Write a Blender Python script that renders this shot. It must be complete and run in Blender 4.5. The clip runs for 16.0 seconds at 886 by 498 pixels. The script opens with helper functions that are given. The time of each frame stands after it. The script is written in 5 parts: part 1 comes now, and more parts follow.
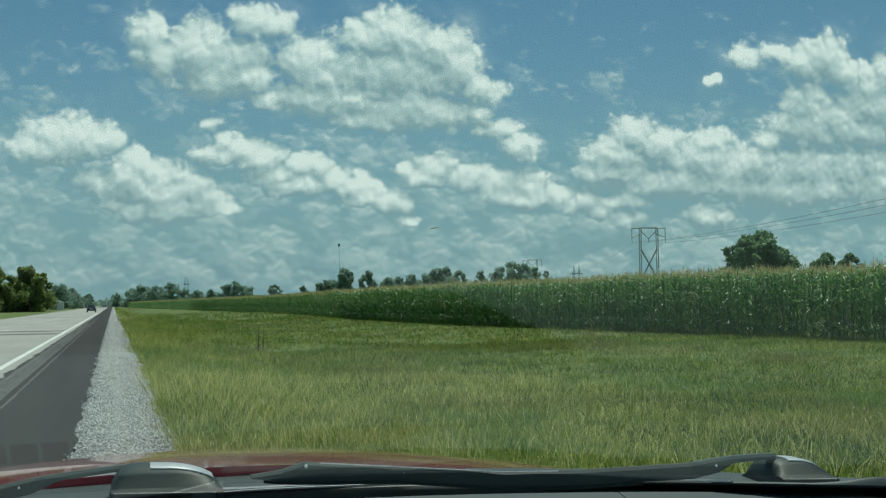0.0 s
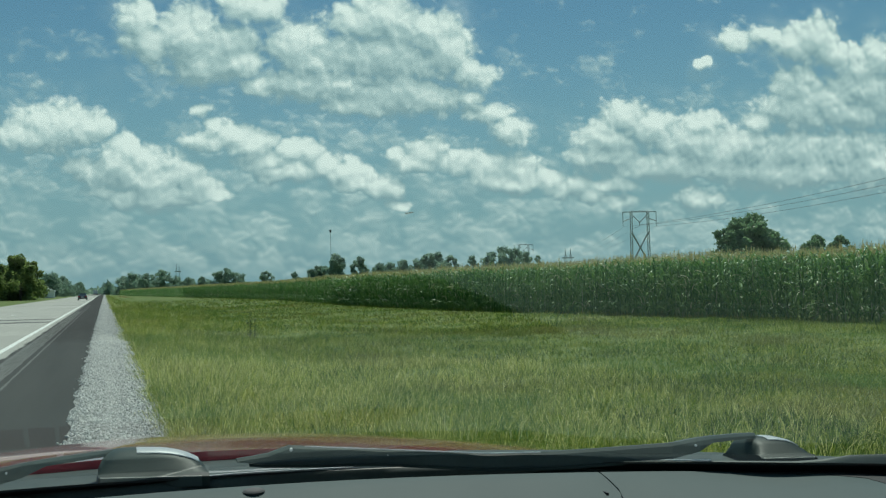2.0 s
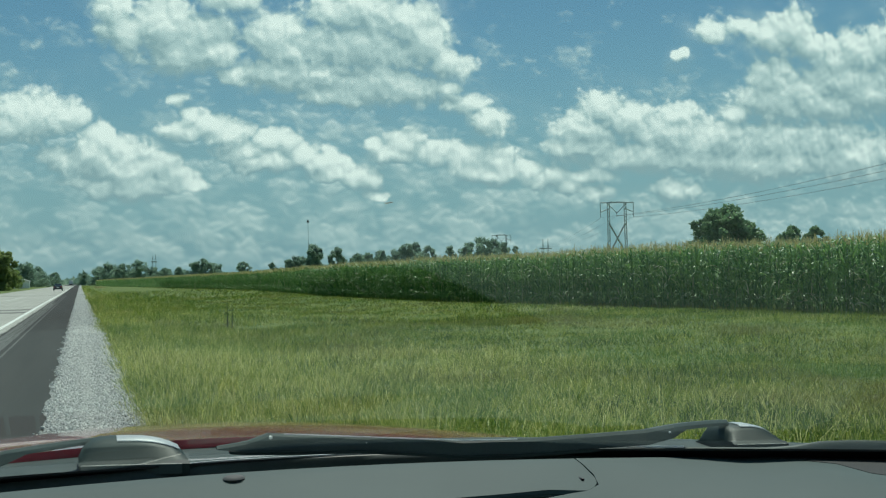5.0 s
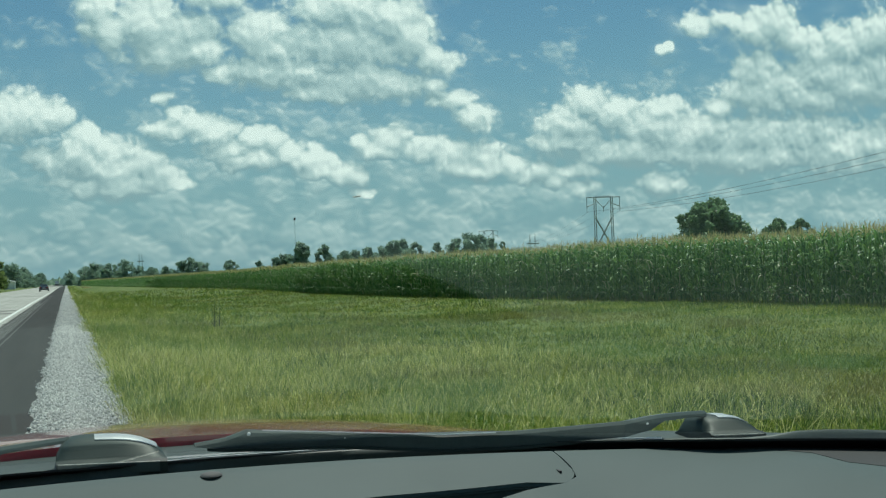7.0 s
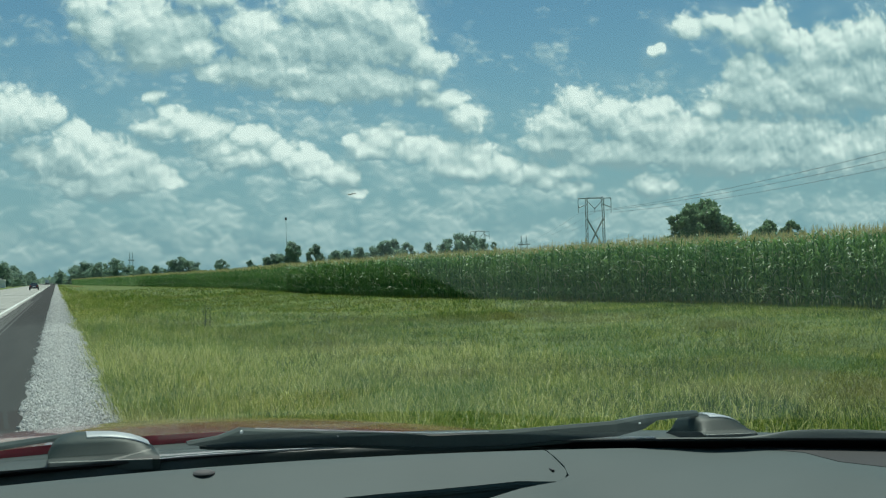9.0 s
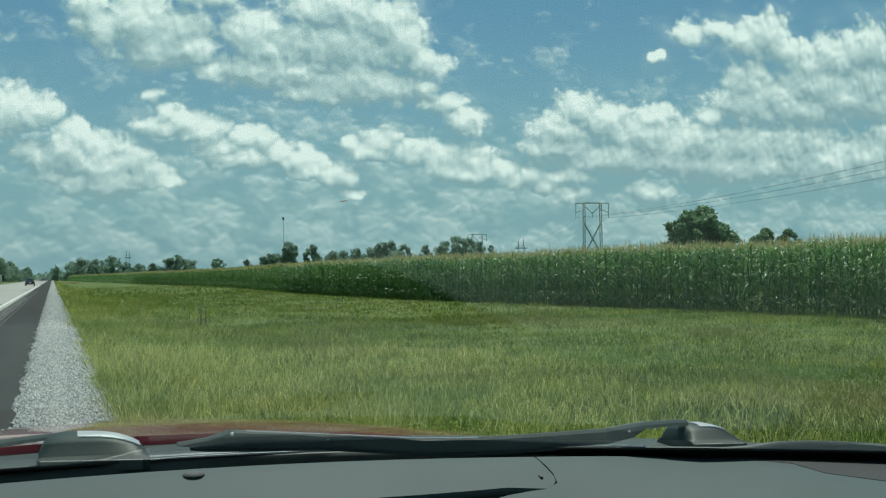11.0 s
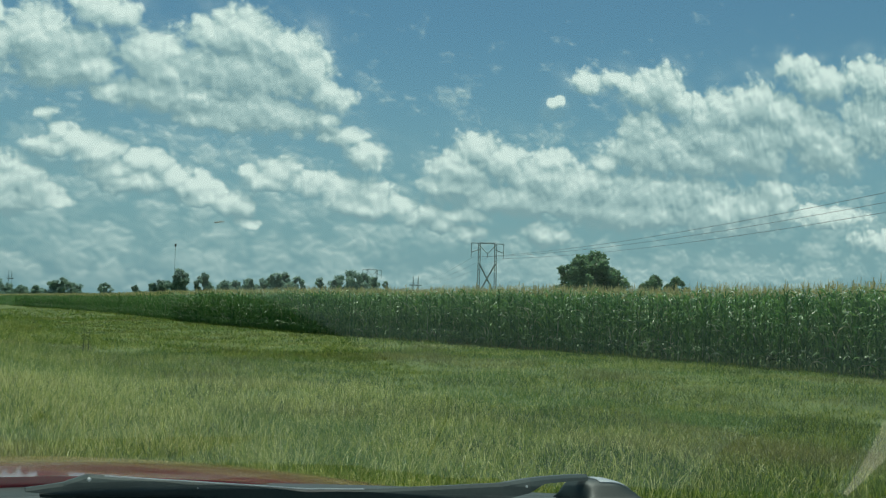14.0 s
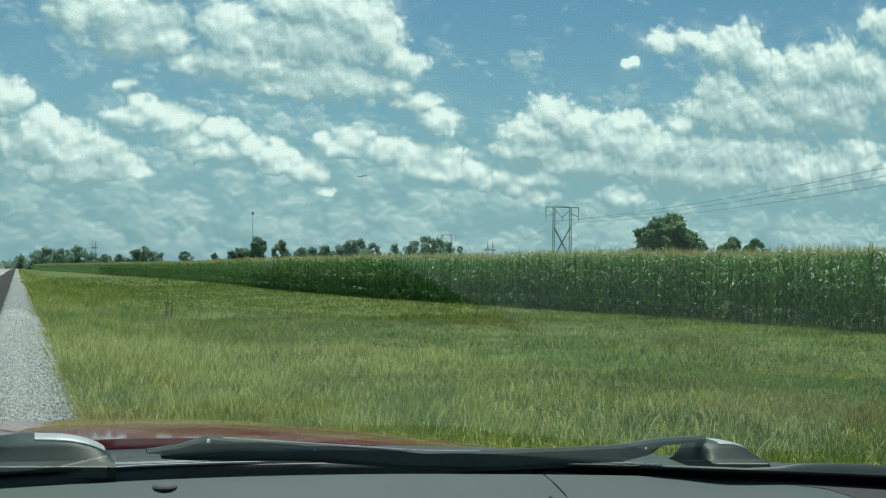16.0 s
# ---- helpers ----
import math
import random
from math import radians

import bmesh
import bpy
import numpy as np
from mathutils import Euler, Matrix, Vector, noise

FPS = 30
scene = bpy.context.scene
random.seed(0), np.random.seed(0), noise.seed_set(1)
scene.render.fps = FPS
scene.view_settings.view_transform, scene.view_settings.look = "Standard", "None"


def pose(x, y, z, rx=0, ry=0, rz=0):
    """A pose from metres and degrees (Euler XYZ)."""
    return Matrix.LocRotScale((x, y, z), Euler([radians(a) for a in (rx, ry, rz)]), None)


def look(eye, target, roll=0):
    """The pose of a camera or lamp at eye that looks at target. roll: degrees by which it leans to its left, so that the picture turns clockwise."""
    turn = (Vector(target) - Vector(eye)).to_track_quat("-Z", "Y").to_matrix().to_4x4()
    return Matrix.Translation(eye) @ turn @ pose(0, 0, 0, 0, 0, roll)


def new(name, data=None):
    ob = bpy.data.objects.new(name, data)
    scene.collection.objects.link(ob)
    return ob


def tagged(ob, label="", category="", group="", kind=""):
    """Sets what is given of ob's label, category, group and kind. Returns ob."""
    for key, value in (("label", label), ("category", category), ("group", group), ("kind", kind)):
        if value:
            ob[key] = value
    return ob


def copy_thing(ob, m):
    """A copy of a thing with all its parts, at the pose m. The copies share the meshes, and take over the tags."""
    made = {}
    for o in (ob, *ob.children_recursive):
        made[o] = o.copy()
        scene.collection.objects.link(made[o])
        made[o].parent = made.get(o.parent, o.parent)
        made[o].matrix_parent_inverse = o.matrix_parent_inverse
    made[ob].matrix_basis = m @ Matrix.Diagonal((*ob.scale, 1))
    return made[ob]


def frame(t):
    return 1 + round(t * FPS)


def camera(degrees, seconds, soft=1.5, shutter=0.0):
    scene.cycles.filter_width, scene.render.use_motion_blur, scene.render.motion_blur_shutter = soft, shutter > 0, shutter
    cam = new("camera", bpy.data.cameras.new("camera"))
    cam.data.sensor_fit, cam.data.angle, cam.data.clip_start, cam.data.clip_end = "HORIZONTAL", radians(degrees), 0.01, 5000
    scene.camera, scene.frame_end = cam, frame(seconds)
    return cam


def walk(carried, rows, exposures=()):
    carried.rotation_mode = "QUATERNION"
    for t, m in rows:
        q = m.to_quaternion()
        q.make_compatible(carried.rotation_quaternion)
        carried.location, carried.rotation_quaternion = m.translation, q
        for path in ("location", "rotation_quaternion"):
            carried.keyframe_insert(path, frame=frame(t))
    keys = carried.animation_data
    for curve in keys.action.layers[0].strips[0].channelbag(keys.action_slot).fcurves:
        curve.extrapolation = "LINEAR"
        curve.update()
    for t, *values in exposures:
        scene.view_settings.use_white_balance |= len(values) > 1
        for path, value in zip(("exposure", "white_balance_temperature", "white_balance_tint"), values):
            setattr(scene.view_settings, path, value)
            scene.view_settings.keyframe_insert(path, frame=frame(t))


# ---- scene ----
cam = camera(43.8, 16.0, soft=1.25)
walk(cam, [
    (0.0, pose(-0.0119, 0.0301, 1.5046, 92.646, 0.809, -16.647)),
    (0.5, pose(-0.0200, 0.0294, 1.5028, 93.029, 2.453, -15.763)),
    (1.0, pose(-0.0114, 0.0250, 1.5044, 92.824, 1.809, -16.547)),
    (1.5, pose(-0.0099, 0.0192, 1.5089, 93.061, 1.154, -16.984)),
    (2.0, pose(-0.0058, 0.0167, 1.5034, 91.868, 1.271, -17.073)),
    (2.5, pose(0.0003, 0.0186, 1.5017, 91.730, 2.433, -17.753)),
    (3.0, pose(-0.0040, 0.0179, 1.5108, 91.864, 1.234, -18.252)),
    (3.5, pose(-0.0039, 0.0146, 1.5047, 92.498, 0.971, -18.141)),
    (4.0, pose(-0.0102, 0.0101, 1.5023, 91.875, 1.191, -17.961)),
    (6.5, pose(-0.0062, 0.0019, 1.5023, 91.154, 1.537, -18.729)),
    (7.0, pose(0.0004, 0.0010, 1.5001, 91.134, 1.884, -18.880)),
    (7.5, pose(-0.0005, 0.0030, 1.5000, 91.126, 2.370, -18.956)),
    (8.0, pose(-0.0000, -0.0000, 1.5000, 91.092, 2.134, -19.072)),
    (8.5, pose(-0.0003, -0.0028, 1.4992, 91.114, 1.876, -19.216)),
    (9.0, pose(-0.0021, 0.0009, 1.4986, 91.137, 1.638, -19.337)),
    (11.5, pose(0.0027, -0.0050, 1.5023, 91.365, 0.212, -19.957)),
    (12.0, pose(0.0210, 0.0204, 1.4982, 91.879, 0.298, -21.731)),
    (12.3, pose(0.0148, -0.0045, 1.5003, 91.845, -0.183, -22.511)),
    (12.5, pose(0.0115, -0.0177, 1.5022, 91.831, -1.315, -22.903)),
    (12.7, pose(0.0053, -0.0406, 1.5009, 91.941, -1.340, -23.805)),
    (13.0, pose(0.0159, -0.0783, 1.5016, 90.882, -1.881, -25.553)),
    (13.2, pose(0.0273, -0.0896, 1.5097, 90.809, -0.422, -26.642)),
    (13.5, pose(0.0296, -0.0754, 1.5233, 91.872, 0.646, -26.362)),
    (13.7, pose(0.0385, 0.0010, 1.5183, 92.720, -0.126, -25.658)),
    (14.0, pose(0.0310, 0.0744, 1.5037, 93.175, -1.534, -25.038)),
    (14.2, pose(0.0354, 0.1157, 1.4967, 92.487, -2.138, -25.545)),
    (14.5, pose(0.0422, 0.1624, 1.4846, 91.730, -1.366, -25.912)),
    (14.7, pose(0.0175, 0.1458, 1.4777, 91.036, -1.687, -26.008)),
    (15.0, pose(0.0229, 0.1659, 1.4800, 89.996, -1.251, -25.111)),
    (15.2, pose(0.0178, 0.1560, 1.4866, 89.913, -0.913, -24.431)),
    (15.5, pose(0.0098, 0.1343, 1.4958, 90.573, -0.732, -23.292)),
    (15.7, pose(0.0101, 0.1238, 1.4970, 90.981, 0.317, -22.448)),
    (16.0, pose(0.0048, 0.1083, 1.4979, 91.264, -0.956, -21.147)),
], exposures=[(t, stops, 6300, 2) for t, stops in (
    (0.0, -0.13), (0.5, -0.18), (1.5, -0.13), (2.0, -0.07), (2.5, -0.01), (3.0, 0.04), (3.5, -0.08), (4.0, -0.05), (6.5, 0.06), (7.5, 0.04),
    (9.0, 0.05), (11.5, 0.04), (12.5, 0.04), (13.0, 0.08), (13.5, 0.13), (14.0, -0.09), (14.5, 0.00), (15.0, 0.15), (15.5, 0.20), (16.0, 0.17))])

# ---- light ----
SUN = Vector((0.15, 0.36, 0.92)).normalized()
sun_data = bpy.data.lights.new("sun", "SUN")
sun_data.energy, sun_data.angle, sun_data.color = 4.4, radians(0.5), (1.0, 0.95, 0.86)
sun = new("sun", sun_data)
sun.matrix_world = look(SUN * 50, (0, 0, 0))


def node(tree, kind, **values):
    n = tree.nodes.new(kind)
    for key, value in values.items():
        if key == "op":
            n.operation = value
        elif key == "clamp":
            n.use_clamp = value
        elif key == "blend":
            n.blend_type = value
        elif key == "data":
            n.data_type = value
    return n


def plug(tree, socket, value):
    if isinstance(value, bpy.types.NodeSocket):
        tree.links.new(value, socket)
    else:
        socket.default_value = value


def calc(tree, op, a, b=0.0, c=None, clamp=False):
    n = node(tree, "ShaderNodeMath", op=op, clamp=clamp)
    plug(tree, n.inputs[0], a)
    plug(tree, n.inputs[1], b)
    if c is not None:
        plug(tree, n.inputs[2], c)
    return n.outputs[0]


def vcalc(tree, op, a, b=(0, 0, 0), out=0):
    n = node(tree, "ShaderNodeVectorMath", op=op)
    plug(tree, n.inputs[0], a)
    plug(tree, n.inputs[1], b)
    return n.outputs[out]


def smooth(tree, value, low, high):
    n = tree.nodes.new("ShaderNodeMapRange")
    n.interpolation_type = "SMOOTHSTEP"
    plug(tree, n.inputs[0], value)
    n.inputs[1].default_value, n.inputs[2].default_value = low, high
    return n.outputs[0]


def fbm(tree, vector, scale, detail=4.0, rough=0.55, color=False):
    n = tree.nodes.new("ShaderNodeTexNoise")
    plug(tree, n.inputs["Vector"], vector)
    n.inputs["Scale"].default_value, n.inputs["Detail"].default_value = scale, detail
    n.inputs["Roughness"].default_value = rough
    return n.outputs["Color" if color else "Fac"]


def mixed(tree, fac, a, b, blend="MIX"):
    n = node(tree, "ShaderNodeMix", data="RGBA", blend=blend)
    plug(tree, n.inputs[0], fac)
    plug(tree, n.inputs[6], a)
    plug(tree, n.inputs[7], b)
    return n.outputs[2]


# Cumulus puffs over the field, bank by bank: each is (bearing, rise, half width, half height), as slopes from the road's direction.
TOWERING = [(0.031, 0.239, 0.012, 0.021), (0.040, 0.217, 0.018, 0.014), (0.074, 0.228, 0.031, 0.026), (0.105, 0.218, 0.026, 0.021), (0.120, 0.206, 0.016, 0.013), (0.088, 0.203, 0.041, 0.015), (0.126, 0.259, 0.018, 0.014), (0.143, 0.254, 0.016, 0.011)]
GREAT = [(0.174, 0.223, 0.029, 0.023), (0.186, 0.211, 0.032, 0.013), (0.230, 0.246, 0.029, 0.016), (0.262, 0.253, 0.035, 0.024), (0.301, 0.243, 0.027, 0.022), (0.317, 0.222, 0.025, 0.022), (0.339, 0.202, 0.023, 0.012), (0.250, 0.215, 0.059, 0.024), (0.141, 0.183, 0.018, 0.007), (0.175, 0.184, 0.039, 0.014), (0.211, 0.188, 0.032, 0.013), (0.259, 0.181, 0.043, 0.017), (0.304, 0.179, 0.028, 0.013), (0.227, 0.171, 0.032, 0.008), (0.342, 0.178, 0.0058, 0.005), (0.360, 0.163, 0.023, 0.009), (0.381, 0.149, 0.016, 0.011)]
WEST = [(-0.038, 0.147, 0.032, 0.016), (-0.013, 0.141, 0.023, 0.014), (-0.047, 0.136, 0.041, 0.013), (0.018, 0.125, 0.010, 0.014), (0.011, 0.111, 0.021, 0.014), (0.044, 0.113, 0.020, 0.015), (0.034, 0.099, 0.038, 0.015), (0.065, 0.103, 0.018, 0.013), (0.079, 0.094, 0.018, 0.010), (0.043, 0.085, 0.051, 0.010), (-0.017, 0.110, 0.013, 0.009), (0.096, 0.084, 0.015, 0.006)]
RIDGE = [(0.098, 0.148, 0.0058, 0.005), (0.087, 0.136, 0.017, 0.008), (0.115, 0.140, 0.015, 0.011), (0.132, 0.130, 0.02, 0.013), (0.144, 0.116, 0.023, 0.012), (0.159, 0.105, 0.026, 0.007), (0.165, 0.125, 0.015, 0.009), (0.180, 0.125, 0.012, 0.011), (0.194, 0.114, 0.018, 0.01), (0.216, 0.106, 0.017, 0.009), (0.226, 0.097, 0.022, 0.007), (0.251, 0.092, 0.02, 0.009), (0.266, 0.075, 0.0115, 0.0029), (0.085, 0.162, 0.0072, 0.0036)]
MIDDLE = [(0.265, 0.122, 0.008, 0.007), (0.296, 0.125, 0.019, 0.013), (0.284, 0.115, 0.022, 0.007), (0.329, 0.117, 0.025, 0.011), (0.358, 0.114, 0.023, 0.011), (0.390, 0.112, 0.023, 0.012), (0.380, 0.102, 0.040, 0.010), (0.419, 0.102, 0.020, 0.010), (0.443, 0.091, 0.024, 0.010), (0.467, 0.082, 0.018, 0.007), (0.495, 0.079, 0.013, 0.008), (0.486, 0.096, 0.021, 0.006)]
EAST = [(0.505, 0.165, 0.025, 0.017), (0.485, 0.142, 0.036, 0.017), (0.478, 0.123, 0.042, 0.011), (0.537, 0.156, 0.031, 0.017), (0.589, 0.163, 0.023, 0.013), (0.575, 0.139, 0.052, 0.021), (0.657, 0.163, 0.019, 0.009), (0.628, 0.133, 0.054, 0.021), (0.697, 0.133, 0.049, 0.022), (0.759, 0.135, 0.03, 0.018), (0.786, 0.140, 0.026, 0.016), (0.805, 0.117, 0.046, 0.026), (0.863, 0.124, 0.04, 0.027), (0.675, 0.111, 0.104, 0.014), (0.554, 0.114, 0.07, 0.012), (0.582, 0.082, 0.023, 0.009)]
HIGH_EAST = [(0.634, 0.249, 0.02, 0.01), (0.676, 0.254, 0.028, 0.009), (0.704, 0.249, 0.028, 0.019), (0.733, 0.256, 0.025, 0.02), (0.761, 0.236, 0.03, 0.014), (0.791, 0.225, 0.023, 0.012), (0.816, 0.240, 0.027, 0.019), (0.871, 0.254, 0.026, 0.024), (0.592, 0.220, 0.0047, 0.0039), (0.708, 0.203, 0.032, 0.018), (0.751, 0.194, 0.044, 0.018), (0.803, 0.199, 0.046, 0.023), (0.864, 0.207, 0.048, 0.024), (0.700, 0.178, 0.042, 0.018), (0.840, 0.186, 0.071, 0.021), (0.772, 0.175, 0.052, 0.014), (0.599, 0.223, 0.005, 0.004)]
FAR_EAST = [(0.853, 0.245, 0.032, 0.020), (0.900, 0.241, 0.037, 0.021), (0.948, 0.225, 0.051, 0.028), (0.972, 0.204, 0.052, 0.027), (0.891, 0.148, 0.025, 0.015), (0.903, 0.134, 0.021, 0.014), (0.971, 0.126, 0.061, 0.011), (0.964, 0.285, 0.043, 0.021), (0.932, 0.298, 0.034, 0.014), (1.048, 0.301, 0.051, 0.022), (1.056, 0.245, 0.056, 0.037), (1.080, 0.099, 0.067, 0.012)]


def cloud_body():
    """A node group: the bulk of the cumulus at a place of the sky, 1 in the heart of a puff and 0 at its rim."""
    g = bpy.data.node_groups.new("cloud_body", "ShaderNodeTree")
    g.interface.new_socket("place", in_out="INPUT", socket_type="NodeSocketVector")
    g.interface.new_socket("body", in_out="OUTPUT", socket_type="NodeSocketFloat")
    start, end = g.nodes.new("NodeGroupInput"), g.nodes.new("NodeGroupOutput")
    place = start.outputs[0]
    warp = fbm(g, place, 30, 2, 0.5, color=True)
    warp = vcalc(g, "MULTIPLY", vcalc(g, "SUBTRACT", warp, (0.5, 0.5, 0.5)), (0.024, 0.018, 0))
    bent = vcalc(g, "ADD", place, warp)
    best = None
    for bank in (TOWERING, GREAT, WEST, RIDGE, MIDDLE, EAST, HIGH_EAST, FAR_EAST):
        for u, v, a, b in bank:
            d = node(g, "ShaderNodeVectorMath", op="MULTIPLY_ADD")
            plug(g, d.inputs[0], bent)
            a, b = 1.12 * a + 0.003, 1.08 * b + 0.002
            d.inputs[1].default_value, d.inputs[2].default_value = (1 / a, 1 / b, 0), (-u / a, -v / b, 0)
            r = vcalc(g, "LENGTH", d.outputs[0], out=1)
            best = r if best is None else calc(g, "SMOOTH_MIN", best, r, 0.10)
    g.links.new(calc(g, "SUBTRACT", 1.0, best), end.inputs[0])
    return g


def cloud_billow():
    """A node group: the cauliflower swellings of the cloud's skin, in three sizes."""
    g = bpy.data.node_groups.new("cloud_billow", "ShaderNodeTree")
    g.interface.new_socket("place", in_out="INPUT", socket_type="NodeSocketVector")
    g.interface.new_socket("billow", in_out="OUTPUT", socket_type="NodeSocketFloat")
    start, end = g.nodes.new("NodeGroupInput"), g.nodes.new("NodeGroupOutput")
    jitter = fbm(g, start.outputs[0], 70, 3, 0.55, color=True)
    jitter = vcalc(g, "MULTIPLY", vcalc(g, "SUBTRACT", jitter, (0.5, 0.5, 0.5)), (0.020, 0.020, 0))
    swirl = vcalc(g, "ADD", start.outputs[0], jitter)
    total = 0.0
    for scale, weight in ((34, 0.52), (78, 0.30), (170, 0.18)):
        n = g.nodes.new("ShaderNodeTexVoronoi")
        n.voronoi_dimensions, n.feature = "2D", "SMOOTH_F1"
        plug(g, n.inputs["Vector"], swirl)
        n.inputs["Scale"].default_value, n.inputs["Smoothness"].default_value = scale, 0.35
        total = calc(g, "MULTIPLY_ADD", calc(g, "SUBTRACT", 1.0, n.outputs["Distance"]), weight, total)
    g.links.new(total, end.inputs[0])
    return g


world = bpy.data.worlds.new("sky")
scene.world = world
world.use_nodes = True
wt = world.node_tree
wt.nodes.clear()
sky = wt.nodes.new("ShaderNodeTexSky")
sky.sky_type, sky.sun_disc = "NISHITA", False
sky.sun_elevation, sky.sun_rotation = math.asin(SUN.z), math.atan2(SUN.x, SUN.y)
sky.air_density, sky.dust_density, sky.ozone_density = 1.15, 0.35, 1.6
coord = wt.nodes.new("ShaderNodeTexCoord")
split = wt.nodes.new("ShaderNodeSeparateXYZ")
wt.links.new(coord.outputs["Generated"], split.inputs[0])
ahead = calc(wt, "MAXIMUM", split.outputs[1], 0.15)
join = wt.nodes.new("ShaderNodeCombineXYZ")
rise = calc(wt, "DIVIDE", split.outputs[2], ahead)
plug(wt, join.inputs[0], calc(wt, "DIVIDE", split.outputs[0], ahead))
plug(wt, join.inputs[1], rise)
BODY, BILLOW = cloud_body(), cloud_billow()


def field(tree_group, shift=(0, 0, 0), stretch=(1, 1, 1)):
    n = wt.nodes.new("ShaderNodeGroup")
    n.node_tree = tree_group
    plug(wt, n.inputs[0], vcalc(wt, "MULTIPLY", vcalc(wt, "ADD", join.outputs[0], shift), stretch))
    return n.outputs[0]


def weighted(*terms):
    """The sum of sockets, each times a number."""
    total = 0.0
    for socket, k in terms:
        total = calc(wt, "MULTIPLY_ADD", socket, k, total)
    return total


body, body_up, body_over = field(BODY), field(BODY, (0.003, 0.011, 0)), field(BODY, (0.008, 0.034, 0))
skin, skin_up = field(BILLOW), field(BILLOW, (0.0025, 0.0055, 0))
wisp = fbm(wt, vcalc(wt, "MULTIPLY", join.outputs[0], (1.0, 1.3, 1.0)), 55, 6, 0.62)
# crisp sunlit tops, frayed soft undersides
thick = weighted((calc(wt, "ADD", body, 0.10), 1.75), (calc(wt, "SUBTRACT", skin, 0.60), 1.5), (calc(wt, "SUBTRACT", wisp, 0.5), 1.5))
under = smooth(wt, calc(wt, "SUBTRACT", body_up, body), -0.10, 0.45)
cover = calc(wt, "ADD", calc(wt, "MULTIPLY", smooth(wt, thick, -0.62, 0.85), under), calc(wt, "MULTIPLY", smooth(wt, thick, -0.22, 0.62), calc(wt, "SUBTRACT", 1.0, under)))
# thin vapour round the banks
vapour = calc(wt, "MULTIPLY", smooth(wt, calc(wt, "MAXIMUM", body, body_up), -1.3, 0.3), smooth(wt, fbm(wt, vcalc(wt, "MULTIPLY", join.outputs[0], (1.0, 1.5, 1.0)), 17, 4, 0.55), 0.40, 0.75))
cover = calc(wt, "MAXIMUM", cover, calc(wt, "MULTIPLY", vapour, 0.40))
lit = weighted((calc(wt, "SUBTRACT", body, body_up), 0.52), (calc(wt, "SUBTRACT", skin, skin_up), 0.8), (smooth(wt, body_over, -0.45, 0.75), -0.36), (calc(wt, "SUBTRACT", skin, 0.6), 0.35), (calc(wt, "SUBTRACT", wisp, 0.5), 0.4), (smooth(wt, thick, 0.0, 1.1), 0.22))
lit = calc(wt, "ADD", lit, 0.45, clamp=True)
# rows of small far cumulus, flattened by distance, low over the horizon
low_skin, low_up = field(BILLOW, (0.37, 0.011, 0), (0.70, 0.95, 1)), field(BILLOW, (0.371, 0.0145, 0), (0.70, 0.95, 1))
drift = fbm(wt, vcalc(wt, "MULTIPLY", join.outputs[0], (1.0, 2.0, 1.0)), 15, 4, 0.55)
low = weighted((calc(wt, "SUBTRACT", low_skin, 0.60), 1.8), (calc(wt, "SUBTRACT", drift, 0.5), 2.4), (calc(wt, "SUBTRACT", rise, 0.075), -3.4))
low_cover = calc(wt, "MULTIPLY", smooth(wt, low, -0.50, 0.50), 0.64)
low_lit = weighted((calc(wt, "SUBTRACT", low_skin, low_up), 1.5), (calc(wt, "SUBTRACT", drift, 0.5), 0.4))
low_lit = calc(wt, "ADD", low_lit, 0.45, clamp=True)
more = smooth(wt, calc(wt, "SUBTRACT", cover, low_cover), -0.12, 0.12)
lit = calc(wt, "ADD", calc(wt, "MULTIPLY", lit, more), calc(wt, "MULTIPLY", low_lit, calc(wt, "SUBTRACT", 1.0, more)))
cover = calc(wt, "MAXIMUM", cover, low_cover)
shades = wt.nodes.new("ShaderNodeValToRGB")
plug(wt, shades.inputs[0], lit)
shades.color_ramp.elements[0].color, shades.color_ramp.elements[1].color = (0.30, 0.43, 0.47, 1), (0.90, 0.955, 0.93, 1)
shades.color_ramp.elements.new(0.50).color = (0.52, 0.645, 0.66, 1)
# the rest of the sky, outside the field's bearing, has the same broken cumulus
around = smooth(wt, fbm(wt, coord.outputs["Generated"], 3.0, 7, 0.6), 0.52, 0.66)
front = smooth(wt, split.outputs[1], 0.30, 0.50)
cover = calc(wt, "ADD", calc(wt, "MULTIPLY", cover, front), calc(wt, "MULTIPLY", around, calc(wt, "SUBTRACT", 1.0, front)), clamp=True)
cover = calc(wt, "MULTIPLY", cover, smooth(wt, split.outputs[2], -0.01, 0.03))
blue = wt.nodes.new("ShaderNodeBackground")
tint = mixed(wt, 1.0, sky.outputs[0], (0.69, 0.95, 1.01, 1), "MULTIPLY")
plug(wt, blue.inputs[0], tint)
blue.inputs[1].default_value = 0.065
puff = wt.nodes.new("ShaderNodeBackground")
plug(wt, puff.inputs[0], shades.outputs[0])
puff.inputs[1].default_value = 0.98
